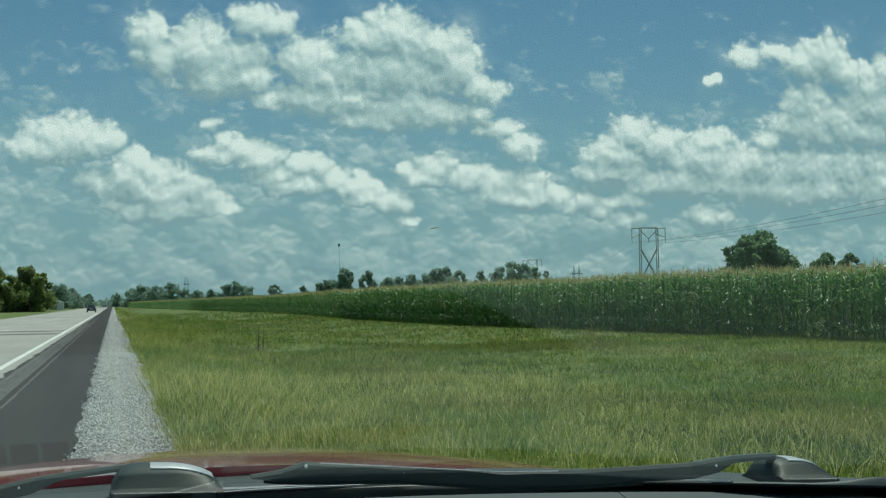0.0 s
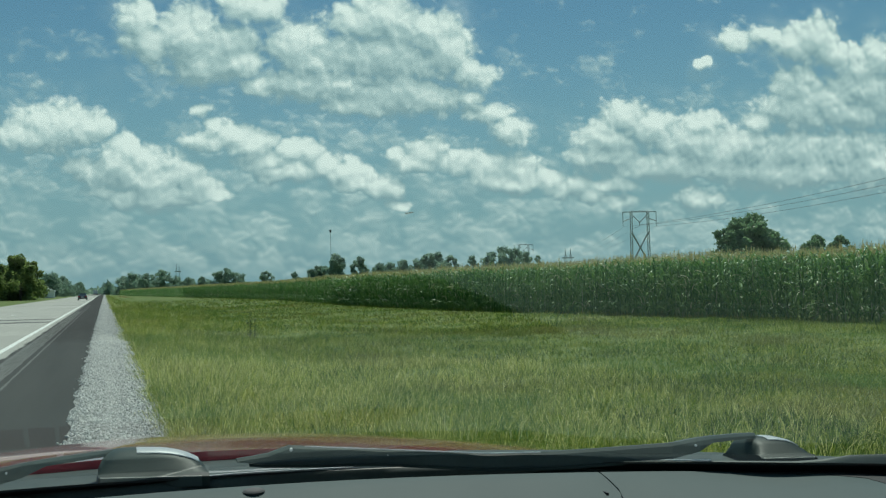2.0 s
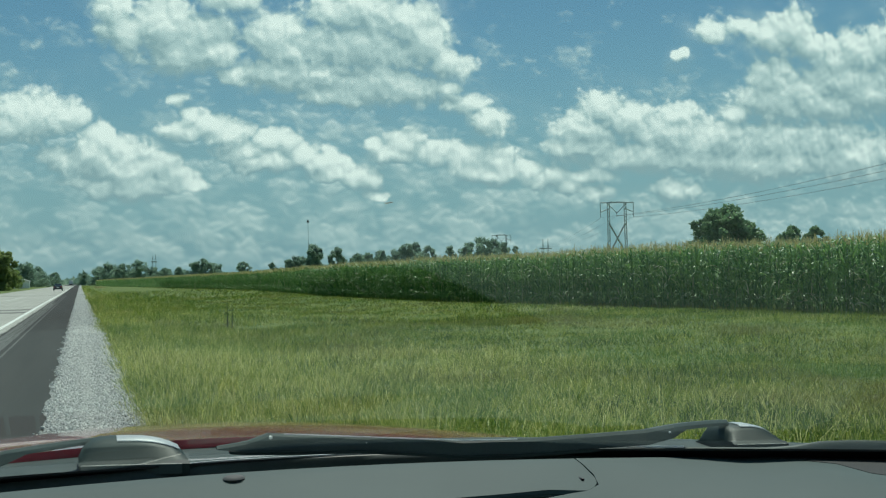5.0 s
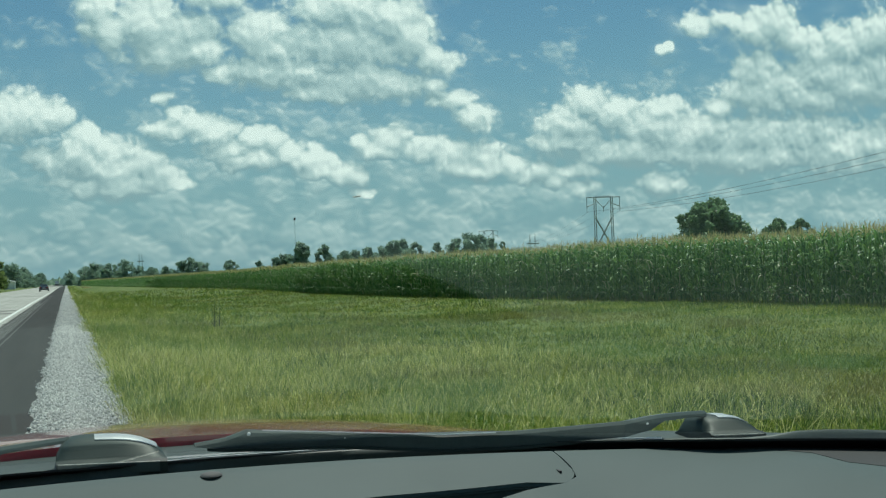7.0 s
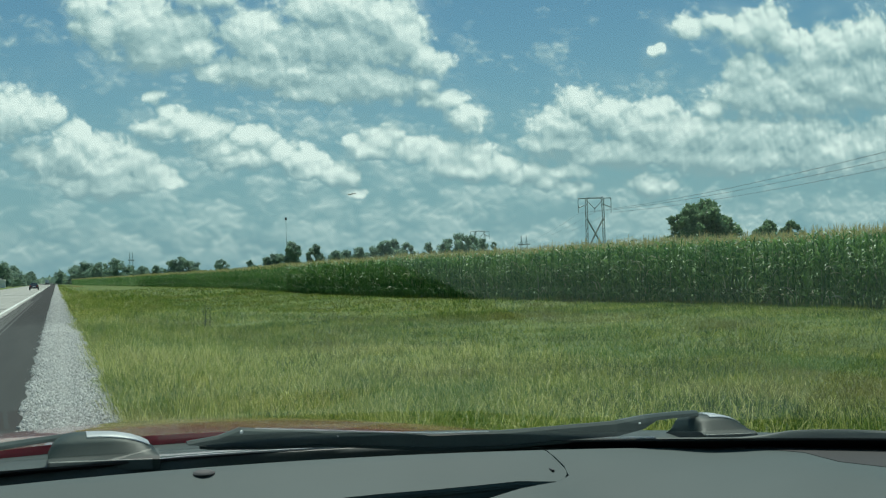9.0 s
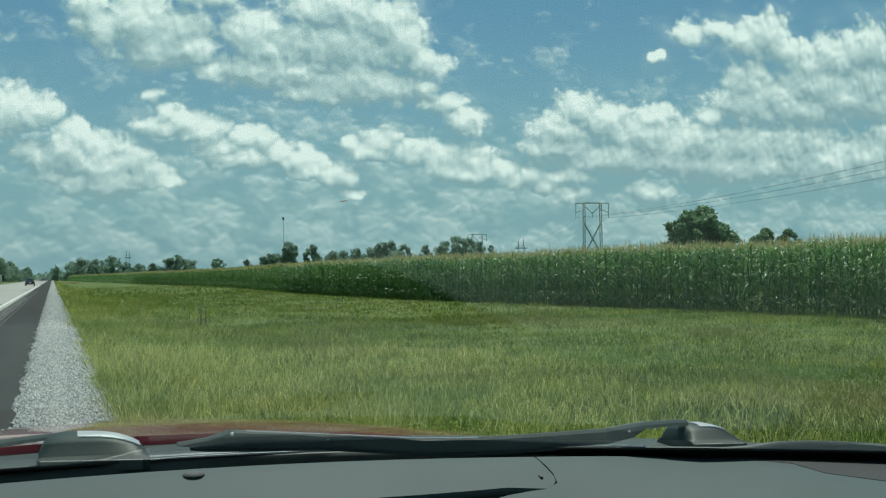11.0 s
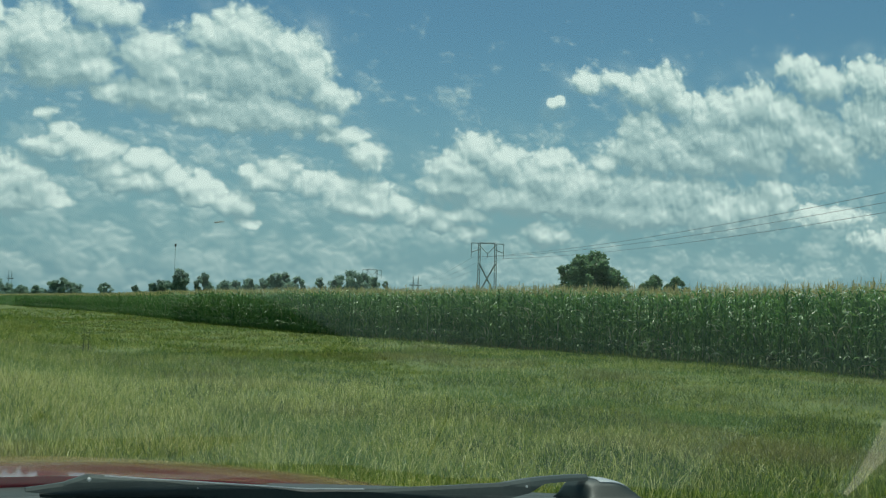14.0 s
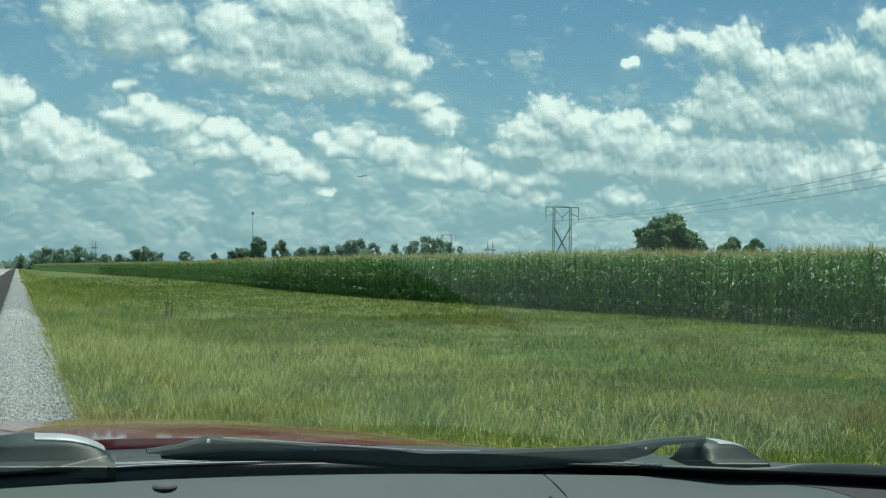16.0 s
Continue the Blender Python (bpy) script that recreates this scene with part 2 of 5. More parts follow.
# humid summer haze towards the horizon
haze = wt.nodes.new("ShaderNodeBackground")
haze.inputs[0].default_value, haze.inputs[1].default_value = (0.250, 0.410, 0.490, 1), 1.0
hazy = wt.nodes.new("ShaderNodeMixShader")
plug(wt, hazy.inputs[0], calc(wt, "MULTIPLY", calc(wt, "SUBTRACT", 1.0, smooth(wt, split.outputs[2], -0.02, 0.26)), 0.92))
wt.links.new(blue.outputs[0], hazy.inputs[1])
wt.links.new(haze.outputs[0], hazy.inputs[2])
both = wt.nodes.new("ShaderNodeMixShader")
plug(wt, both.inputs[0], cover)
wt.links.new(hazy.outputs[0], both.inputs[1])
wt.links.new(puff.outputs[0], both.inputs[2])
wout = wt.nodes.new("ShaderNodeOutputWorld")
wt.links.new(both.outputs[0], wout.inputs[0])


# ---- materials ----
def material(name, a, b, rough=0.8, scale=6.0, grain=60.0, metal=0.0, bump=0.0, spec=0.5, leafy=0.0, island=False, stretch=(1, 1, 1), coat=0.0, bump_dist=0.01):
    """Two colours mixed by coarse and fine noise, in metres; island: each loose piece has its own mix."""
    m = bpy.data.materials.new(name)
    m.use_nodes = True
    t = m.node_tree
    shader = t.nodes["Principled BSDF"]
    where = vcalc(t, "MULTIPLY", t.nodes.new("ShaderNodeNewGeometry").outputs["Position"], stretch)
    big, fine = fbm(t, where, scale), fbm(t, where, grain, 3)
    fac = calc(t, "ADD", calc(t, "MULTIPLY", big, 0.65), calc(t, "MULTIPLY", fine, 0.35))
    if island:
        geo = t.nodes.new("ShaderNodeNewGeometry")
        fac = calc(t, "ADD", calc(t, "MULTIPLY", fac, 0.5), calc(t, "MULTIPLY", geo.outputs["Random Per Island"], 0.5))
    fac = smooth(t, fac, 0.28, 0.72)
    color = mixed(t, fac, (*a, 1), (*b, 1))
    plug(t, shader.inputs["Base Color"], color)
    shader.inputs["Roughness"].default_value, shader.inputs["Metallic"].default_value = rough, metal
    shader.inputs["Specular IOR Level"].default_value = spec
    shader.inputs["Coat Weight"].default_value = coat
    if bump:
        bn = t.nodes.new("ShaderNodeBump")
        bn.inputs["Strength"].default_value, bn.inputs["Distance"].default_value = bump, bump_dist
        plug(t, bn.inputs["Height"], fine)
        t.links.new(bn.outputs[0], shader.inputs["Normal"])
    if leafy:
        trans = t.nodes.new("ShaderNodeBsdfTranslucent")
        plug(t, trans.inputs[0], color)
        mix = t.nodes.new("ShaderNodeMixShader")
        mix.inputs[0].default_value = leafy
        t.links.new(shader.outputs[0], mix.inputs[1])
        t.links.new(trans.outputs[0], mix.inputs[2])
        t.links.new(mix.outputs[0], t.nodes["Material Output"].inputs[0])
    return m


def glass_material():
    m = bpy.data.materials.new("tinted windscreen glass")
    m.use_nodes = True
    t = m.node_tree
    t.nodes.clear()
    clear, shine, mix = t.nodes.new("ShaderNodeBsdfTransparent"), t.nodes.new("ShaderNodeBsdfGlossy"), t.nodes.new("ShaderNodeMixShader")
    clear.inputs[0].default_value = (0.86, 0.95, 0.91, 1)
    shine.inputs[0].default_value = (1, 1, 1, 1)
    shine.inputs["Roughness"].default_value = 0.055
    fr = t.nodes.new("ShaderNodeFresnel")
    fr.inputs[0].default_value = 1.6
    t.links.new(fr.outputs[0], mix.inputs[0])
    t.links.new(clear.outputs[0], mix.inputs[1])
    t.links.new(shine.outputs[0], mix.inputs[2])
    t.links.new(mix.outputs[0], t.nodes.new("ShaderNodeOutputMaterial").inputs[0])
    return m


def grass_colours(m):
    """Each blade its own shade, from deep green to straw, in broad patches along the verge."""
    t = m.node_tree
    shader = t.nodes["Principled BSDF"]
    geo = t.nodes.new("ShaderNodeNewGeometry")
    wide = fbm(t, vcalc(t, "MULTIPLY", geo.outputs["Position"], (1, 1, 0)), 0.35, 4, 0.65)
    tuft = fbm(t, geo.outputs["Position"], 1.7, 2)
    side = node(t, "ShaderNodeSeparateXYZ")
    t.links.new(geo.outputs["Position"], side.inputs[0])
    dry = calc(t, "MULTIPLY", calc(t, "SUBTRACT", 1.0, smooth(t, side.outputs[0], 1.0, 9.0)), 0.26)
    fac = calc(t, "ADD", calc(t, "MULTIPLY", geo.outputs["Random Per Island"], 0.95), calc(t, "MULTIPLY", calc(t, "SUBTRACT", wide, 0.60), 1.5))
    fac = calc(t, "ADD", calc(t, "ADD", fac, dry), calc(t, "MULTIPLY", calc(t, "SUBTRACT", tuft, 0.5), 0.5), clamp=True)
    ramp = t.nodes.new("ShaderNodeValToRGB")
    plug(t, ramp.inputs[0], fac)
    ramp.color_ramp.elements[0].color, ramp.color_ramp.elements[1].color = (0.034, 0.078, 0.009, 1), (0.70, 0.64, 0.25, 1)
    for at_, c in ((0.22, (0.090, 0.182, 0.015, 1)), (0.50, (0.224, 0.302, 0.025, 1)), (0.78, (0.44, 0.46, 0.070, 1))):
        ramp.color_ramp.elements.new(at_).color = c
    # browned seed heads in drifts
    drift = smooth(t, fbm(t, vcalc(t, "MULTIPLY", geo.outputs["Position"], (1, 0.6, 0)), 0.22, 4, 0.6), 0.48, 0.66)
    lush = smooth(t, fbm(t, vcalc(t, "MULTIPLY", geo.outputs["Position"], (1, 0.7, 0)), 0.31, 3, 0.55), 0.50, 0.64)
    shade = mixed(t, calc(t, "MULTIPLY", lush, 0.50), ramp.outputs[0], (0.125, 0.250, 0.040, 1))
    shade = mixed(t, calc(t, "MULTIPLY", drift, 0.45), shade, (0.27, 0.210, 0.075, 1))
    for link in list(shader.inputs["Base Color"].links):
        t.links.remove(link)
    t.links.new(shade, shader.inputs["Base Color"])
    for n in t.nodes:
        if n.bl_idname == "ShaderNodeBsdfTranslucent":
            t.links.new(shade, n.inputs[0])


SOIL = material("grassy soil", (0.085, 0.125, 0.025), (0.145, 0.180, 0.040), 0.95, 0.25, 9, bump=0.6, bump_dist=0.05)
ASPHALT = material("new asphalt", (0.032, 0.030, 0.029), (0.054, 0.051, 0.048), 0.92, 0.6, 45, spec=0.25, bump=0.5, stretch=(3, 0.15, 1))
GROOVE = material("ground rumble groove", (0.10, 0.10, 0.095), (0.15, 0.145, 0.14), 0.95, 3, 40)
CONCRETE = material("worn concrete", (0.33, 0.32, 0.29), (0.43, 0.415, 0.38), 0.9, 0.35, 14, bump=0.15, stretch=(2.5, 0.25, 1))
JOINT = material("tarred joint", (0.03, 0.03, 0.03), (0.07, 0.068, 0.065), 0.9)
PALE = material("pale ground asphalt", (0.17, 0.168, 0.16), (0.25, 0.245, 0.235), 0.95, 3, 40)
PAINT = material("white road paint", (0.66, 0.66, 0.63), (0.82, 0.82, 0.79), 0.7, 1.5, 30)
STONE = material("crushed limestone", (0.32, 0.32, 0.31), (0.62, 0.615, 0.59), 0.9, 4, 60, bump=0.4, island=True)
BED = material("packed limestone grit", (0.24, 0.24, 0.23), (0.40, 0.395, 0.38), 0.95, 5, 28, bump=0.8)
BLADE = material("roadside grass blades", (0.12, 0.20, 0.02), (0.46, 0.44, 0.10), 0.5, 0.16, 1.6, leafy=0.36, island=True)
grass_colours(BLADE)


def withered(m, pale, share):
    """A share of the leaves is dried out and pale."""
    t = m.node_tree
    shader = t.nodes["Principled BSDF"]
    old = shader.inputs["Base Color"].links[0].from_socket
    geo = t.nodes.new("ShaderNodeNewGeometry")
    fac = smooth(t, geo.outputs["Random Per Island"], 1.0 - share, 1.0 - 0.5 * share)
    shade = mixed(t, fac, old, (*pale, 1))
    t.links.new(shade, shader.inputs["Base Color"])
    for n in t.nodes:
        if n.bl_idname == "ShaderNodeBsdfTranslucent":
            t.links.new(shade, n.inputs[0])


STRAW = material("pale seed stems", (0.52, 0.55, 0.14), (0.82, 0.76, 0.32), 0.6, 2, 9, leafy=0.35, island=True)
DRY = material("browned dry grass", (0.36, 0.26, 0.12), (0.50, 0.38, 0.19), 0.8, 0.5, 4, leafy=0.3, island=True)
WEED = material("weed leaves", (0.10, 0.18, 0.05), (0.18, 0.26, 0.08), 0.5, 2, 20, leafy=0.3, island=True)
STALK = material("dark weed stalk", (0.035, 0.055, 0.025), (0.06, 0.085, 0.035), 0.7, 2, 20)
CORN = material("corn leaves", (0.056, 0.166, 0.042), (0.224, 0.380, 0.106), 0.42, 0.15, 3, leafy=0.36, island=True)
withered(CORN, (0.58, 0.56, 0.38), 0.06)
TASSEL = material("corn tassels", (0.54, 0.45, 0.20), (0.74, 0.62, 0.32), 0.8, 0.4, 5, leafy=0.25, island=True)
LEAF = material("tree leaves", (0.150, 0.255, 0.130), (0.260, 0.375, 0.205), 0.5, 0.25, 2, leafy=0.5, island=True)
LEAF_LIGHT = material("pale tree leaves", (0.180, 0.255, 0.075), (0.280, 0.345, 0.120), 0.5, 0.25, 2, leafy=0.6, island=True)
# Distance haze is put into this leaf colour: paler and bluer than near trees.
LEAF_HAZED = material("distant leaves with haze in the colour", (0.240, 0.350, 0.270), (0.370, 0.480, 0.370), 0.6, 0.25, 2, leafy=0.5, island=True)
BARK = material("bark", (0.10, 0.08, 0.06), (0.17, 0.14, 0.11), 0.95, 3, 30, bump=0.6)
STEEL = material("weathered galvanised steel", (0.34, 0.36, 0.36), (0.48, 0.50, 0.50), 0.6, 0.5, 6, metal=0.3)
WIRE = material("power cable", (0.10, 0.10, 0.10), (0.16, 0.16, 0.16), 0.6)
DASH = material("grained grey vinyl", (0.050, 0.077, 0.075), (0.061, 0.090, 0.087), 0.66, 8, 900, bump=0.12, spec=0.25, bump_dist=0.001)
DASH_DARK = material("dark speaker cloth", (0.035, 0.033, 0.036), (0.050, 0.048, 0.050), 0.85, 10, 500)
GRILLE = material("dark grey speaker grille", (0.020, 0.025, 0.025), (0.030, 0.036, 0.036), 0.85, 10, 700, bump=0.3, bump_dist=0.002)
RECESS = material("dark brown-grey moulding", (0.020, 0.019, 0.017), (0.030, 0.028, 0.025), 0.9, 8, 400)
SENSOR = material("smoked plastic", (0.075, 0.082, 0.082), (0.095, 0.10, 0.10), 0.7, spec=0.2)
BLACK = material("black ceramic border", (0.004, 0.004, 0.005), (0.008, 0.008, 0.009), 0.5)
RUBBER = material("dark grey moulded plastic", (0.022, 0.033, 0.031), (0.036, 0.050, 0.047), 0.5, 15, 400, bump=0.05, bump_dist=0.001, spec=0.25)
WIPER = material("weathered grey-green plastic", (0.050, 0.066, 0.063), (0.072, 0.090, 0.086), 0.55, 15, 300, spec=0.35)
# Bright metal for the rivets, and for strips that imitate sun highlights on edges.
GLINT_METAL = material("bright metal for rivets and imitated glints", (0.55, 0.55, 0.55), (0.72, 0.72, 0.72), 0.35, metal=0.6)
RED = material("red car paint", (0.38, 0.020, 0.040), (0.43, 0.024, 0.046), 0.35, 3, 300, coat=1.0)
PILLAR = material("grey pillar trim in fine grain", (0.38, 0.38, 0.35), (0.44, 0.435, 0.40), 0.8, 6, 500, bump=0.08, bump_dist=0.001)
TRIM = material("pale pillar trim", (0.40, 0.375, 0.325), (0.46, 0.43, 0.375), 0.75, 6, 500, bump=0.08, bump_dist=0.001)
CLOTH = material("grey headliner cloth", (0.30, 0.30, 0.29), (0.36, 0.36, 0.35), 0.95, 6, 200)
GLASS = glass_material()
DIRT = material("dried insect spot", (0.30, 0.32, 0.28), (0.40, 0.40, 0.34), 0.9)
CAR_DARK = material("dark blue-grey car paint", (0.012, 0.018, 0.024), (0.018, 0.025, 0.032), 0.3, coat=1.0)
CAR_GLASS = material("dark car glass", (0.02, 0.03, 0.035), (0.03, 0.04, 0.045), 0.08)
WHITE = material("white painted metal", (0.70, 0.71, 0.70), (0.80, 0.80, 0.79), 0.5, 0.4, 8)
LAMP_RED = material("red lamp plastic", (0.25, 0.01, 0.01), (0.35, 0.02, 0.02), 0.25)
TYRE = material("tyre rubber", (0.015, 0.015, 0.015), (0.03, 0.03, 0.03), 0.9)


# ---- mesh helpers ----
def arrays(name, verts, faces, mat):
    """A mesh from arrays: faces all have the same number of corners."""
    verts, faces = np.asarray(verts, np.float32).reshape(-1, 3), np.asarray(faces, np.int32)
    me = bpy.data.meshes.new(name)
    n, k = faces.shape
    me.vertices.add(len(verts))
    me.vertices.foreach_set("co", verts.ravel())
    me.loops.add(n * k)
    me.loops.foreach_set("vertex_index", faces.ravel())
    me.polygons.add(n)
    me.polygons.foreach_set("loop_start", np.arange(0, n * k, k, dtype=np.int32))
    me.update(calc_edges=True)
    me.validate()
    me.materials.append(mat)
    return me


def part(name, bm, mat, parent=None, label="", smooth_faces=False):
    """Links a bmesh as one mesh object under a thing or a part."""
    me = bpy.data.meshes.new(name)
    bmesh.ops.recalc_face_normals(bm, faces=bm.faces)
    if smooth_faces:
        for f in bm.faces:
            f.smooth = True
        for e in bm.edges:
            if len(e.link_faces) == 2 and e.calc_face_angle(0.0) > 0.65:
                e.smooth = False
    bm.to_mesh(me)
    bm.free()
    me.materials.append(mat)
    ob = new(name, me)
    if parent:
        ob.parent = parent
    return tagged(ob, label)


def solid(name, me, parent=None, label=""):
    ob = new(name, me)
    if parent:
        ob.parent = parent
    return tagged(ob, label)


def thing(name, place, label, category, group="", kind=""):
    ob = new(name)
    ob.empty_display_size = 0.2
    ob.location = place
    return tagged(ob, label, category, group, kind)


def box(lo, hi, bevel=0.0, bm=None, segments=2):
    own = bmesh.new()
    bmesh.ops.create_cube(own, size=1)
    lo, hi = Vector(lo), Vector(hi)
    size = hi - lo
    for v in own.verts:
        v.co = Vector((v.co[i] * size[i] for i in range(3))) + (lo + hi) / 2
    if bevel:
        bmesh.ops.bevel(own, geom=own.edges[:], offset=bevel, segments=segments, affect="EDGES", profile=0.5)
    if bm is None:
        return own
    me = bpy.data.meshes.new("tmp")
    own.to_mesh(me)
    own.free()
    bm.from_mesh(me)
    bpy.data.meshes.remove(me)
    return bm


def bar(a, b, r0, r1=None, sides=6, bm=None):
    """A tapered rod from a to b."""
    bm = bm or bmesh.new()
    a, b = Vector(a), Vector(b)
    q = (b - a).to_track_quat("Z", "Y")
    rings = []
    for c, r in ((a, r0), (b, r0 if r1 is None else r1)):
        rings.append([bm.verts.new(c + q @ Vector((r * math.cos(k * math.tau / sides), r * math.sin(k * math.tau / sides), 0))) for k in range(sides)])
    for k in range(sides):
        bm.faces.new((rings[0][k], rings[0][(k + 1) % sides], rings[1][(k + 1) % sides], rings[1][k]))
    bm.faces.new(rings[0][::-1])
    bm.faces.new(rings[1])
    return bm


def loft(sections, closed=True, bm=None):
    """Joins rows of points, each row a ring (closed) or a strip."""
    bm = bm or bmesh.new()
    rows = [[bm.verts.new(p) for p in s] for s in sections]
    n = len(rows[0])
    for r0, r1 in zip(rows, rows[1:]):
        for k in range(n if closed else n - 1):
            bm.faces.new((r0[k], r0[(k + 1) % n], r1[(k + 1) % n], r1[k]))
    if closed:
        bm.faces.new(rows[0][::-1])
        bm.faces.new(rows[-1])
    return bm


def sheet(rows, thick, down=Vector((0, 0, -1))):
    """A curved plate of a given thickness from rows of points."""
    bm = bmesh.new()
    top = [[bm.verts.new(p) for p in r] for r in rows]
    low = [[bm.verts.new(Vector(p) + down * thick) for p in r] for r in rows]
    m, n = len(rows), len(rows[0])
    for i in range(m - 1):
        for k in range(n - 1):
            bm.faces.new((top[i][k], top[i][k + 1], top[i + 1][k + 1], top[i + 1][k]))
            bm.faces.new((low[i][k + 1], low[i][k], low[i + 1][k], low[i + 1][k + 1]))
    for k in range(n - 1):
        bm.faces.new((top[0][k + 1], top[0][k], low[0][k], low[0][k + 1]))
        bm.faces.new((top[-1][k], top[-1][k + 1], low[-1][k + 1], low[-1][k]))
    for i in range(m - 1):
        bm.faces.new((top[i][0], top[i + 1][0], low[i + 1][0], low[i][0]))
        bm.faces.new((top[i + 1][-1], top[i][-1], low[i][-1], low[i + 1][-1]))
    return bm


# ---- ground, road, verge ----
rng = np.random.default_rng(7)
GRAVEL_L, GRAVEL_R, LINE_X, ROAD_L = -0.40, 0.56, -2.62, -9.95


def swale(x, y):
    """The verge's height: a shallow ditch between gravel and corn."""
    x, y = np.asarray(x, float), np.asarray(y, float)
    s = np.clip((x - 0.6) / 4.0, 0, 1) * np.clip((19.0 - x) / 7.0, 0, 1)
    h = -0.22 * s * s * (3 - 2 * s)
    return h + 0.05 * np.sin(x * 0.9 + y * 0.23) * np.sin(y * 0.31 - x * 0.2) * s


def ground():
    xs = np.concatenate([-np.geomspace(3500, 14, 14), np.linspace(-12, 0, 5), np.linspace(0.5, 30, 46), np.geomspace(34, 3500, 16)])
    ys = np.concatenate([-np.geomspace(3000, 12, 12), np.linspace(-10, 120, 105), np.geomspace(130, 4500, 22)])
    gx, gy = np.meshgrid(xs, ys)
    gz = np.where((gx > 0.6) & (gy > -10) & (gy < 200), swale(gx, gy), 0.0) - 0.03
    v = np.stack([gx, gy, gz], -1).reshape(-1, 3)
    i = np.arange((len(ys) - 1) * len(xs)).reshape(len(ys) - 1, len(xs))[:, :-1].ravel()
    f = np.stack([i, i + 1, i + 1 + len(xs), i + len(xs)], 1)
    return tagged(solid("ground", arrays("ground", v, f, SOIL)), "flat farmland soil under rough green grass", "ground", kind="structure")


ground()
road = thing("road", (0, 0, 0), "pale worn concrete two-lane carriageway in slabs", "road", kind="structure")
shoulder = part("shoulder", box((LINE_X - 0.12, -60, -0.25), (GRAVEL_L + 0.12, 1500, 0.0)), ASPHALT)
tagged(shoulder, "dark new asphalt hard shoulder beside the concrete lanes", "road shoulder", kind="structure")
part("road_bed", box((ROAD_L - 2.4, -60, -0.30), (LINE_X - 0.12, 1500, -0.010)), JOINT, road)
for x0, x1 in ((ROAD_L - 2.3, ROAD_L - 0.06),):
    part("inner_shoulder", box((x0, -60, -0.2), (x1, 1500, 0.004)), CONCRETE, road)
edge_line = part("edge_line", box((LINE_X - 0.08, -60, 0.002), (LINE_X + 0.08, 1500, 0.008)), PAINT)
tagged(edge_line, "solid white painted edge line along the shoulder", "road marking", kind="structure")
dash = part("lane_dash", box((LINE_X - 3.75, 60, 0.004), (LINE_X - 3.65, 63, 0.010)), PAINT)
tagged(dash, "short white painted lane dash on concrete", "road marking", "lane dashes", kind="structure")
for k in range(1, 12):
    copy_thing(dash, pose(0, 12 * k, 0))



def ragged_strip(name, x0, x1, rough0, rough1, z, mat, y0=-40, y1=260, seed=3):
    """A thin flat strip along the road with uneven edges."""
    r = np.random.default_rng(seed)
    ys = np.arange(y0, y1, 0.22)
    a = x0 + rough0 * r.uniform(-1, 1, len(ys))
    b = x1 + rough1 * (0.6 * np.sin(ys * 1.7) * np.sin(ys * 0.37 + 1) + 0.6 * r.uniform(-1, 1, len(ys)))
    n = len(ys)
    v = np.concatenate([np.stack([a, ys, np.full(n, z)], 1), np.stack([b, ys, np.full(n, z)], 1)])
    i = np.arange(n - 1)
    return solid(name, arrays(name, v, np.stack([i, i + n, i + n + 1, i + 1], 1), mat))


margin = ragged_strip("concrete_margin", LINE_X - 0.12, LINE_X + 0.34, 0.0, 0.09, 0.0012, CONCRETE)
tagged(margin, "ragged concrete margin showing beside the edge line", "road", kind="structure")
for k, (x0, x1, rg) in enumerate(((-2.18, -2.10, 0.02), (-1.80, -1.74, 0.02), (-1.62, -1.575, 0.015))):
    track = ragged_strip("scrape_mark", x0, x1, rg, rg, 0.0024, GROOVE, 4, 140, 20 + k)
    tagged(track, "faint pale scrape along the dark asphalt", "road marking", kind="structure")

patch_band = part("asphalt_patch", box((ROAD_L, 61.0, 0.003), (LINE_X - 0.14, 63.2, 0.007)), GROOVE)
tagged(patch_band, "dark transverse patch across the concrete lanes", "road patch", "road patches", kind="structure")
copy_thing(patch_band, pose(0, 6.6, 0))
copy_thing(patch_band, pose(0, 84, 0))

gravel = thing("gravel_strip", (0, 0, 0), "strip of pale crushed limestone between asphalt and grass", "gravel", kind="structure")


def gravel_base():
    ys = np.concatenate([np.arange(-60, 60, 0.25), np.geomspace(60, 1500, 60)])
    wob = 0.05 * np.sin(ys * 2.1) + 0.04 * np.sin(ys * 5.3 + 1) + 0.03 * np.sin(ys * 0.7)
    left, right = GRAVEL_L + 0.5 * wob, GRAVEL_R + 0.9 * wob[::-1]
    rows = [left - 0.06, left, 0.5 * (left + right), right, right + 0.1]
    z = [-0.03, 0.012, 0.022, 0.004, -0.06]
    v = np.concatenate([np.stack([r, ys, np.full_like(ys, h)], 1) for r, h in zip(rows, z)])
    n = len(ys)
    f = np.concatenate([np.stack([np.arange(n - 1) + k * n, np.arange(n - 1) + (k + 1) * n, np.arange(1, n) + (k + 1) * n, np.arange(1, n) + k * n], 1) for k in range(4)])
    return arrays("bed", v, f, BED)


solid("bed", gravel_base(), gravel)


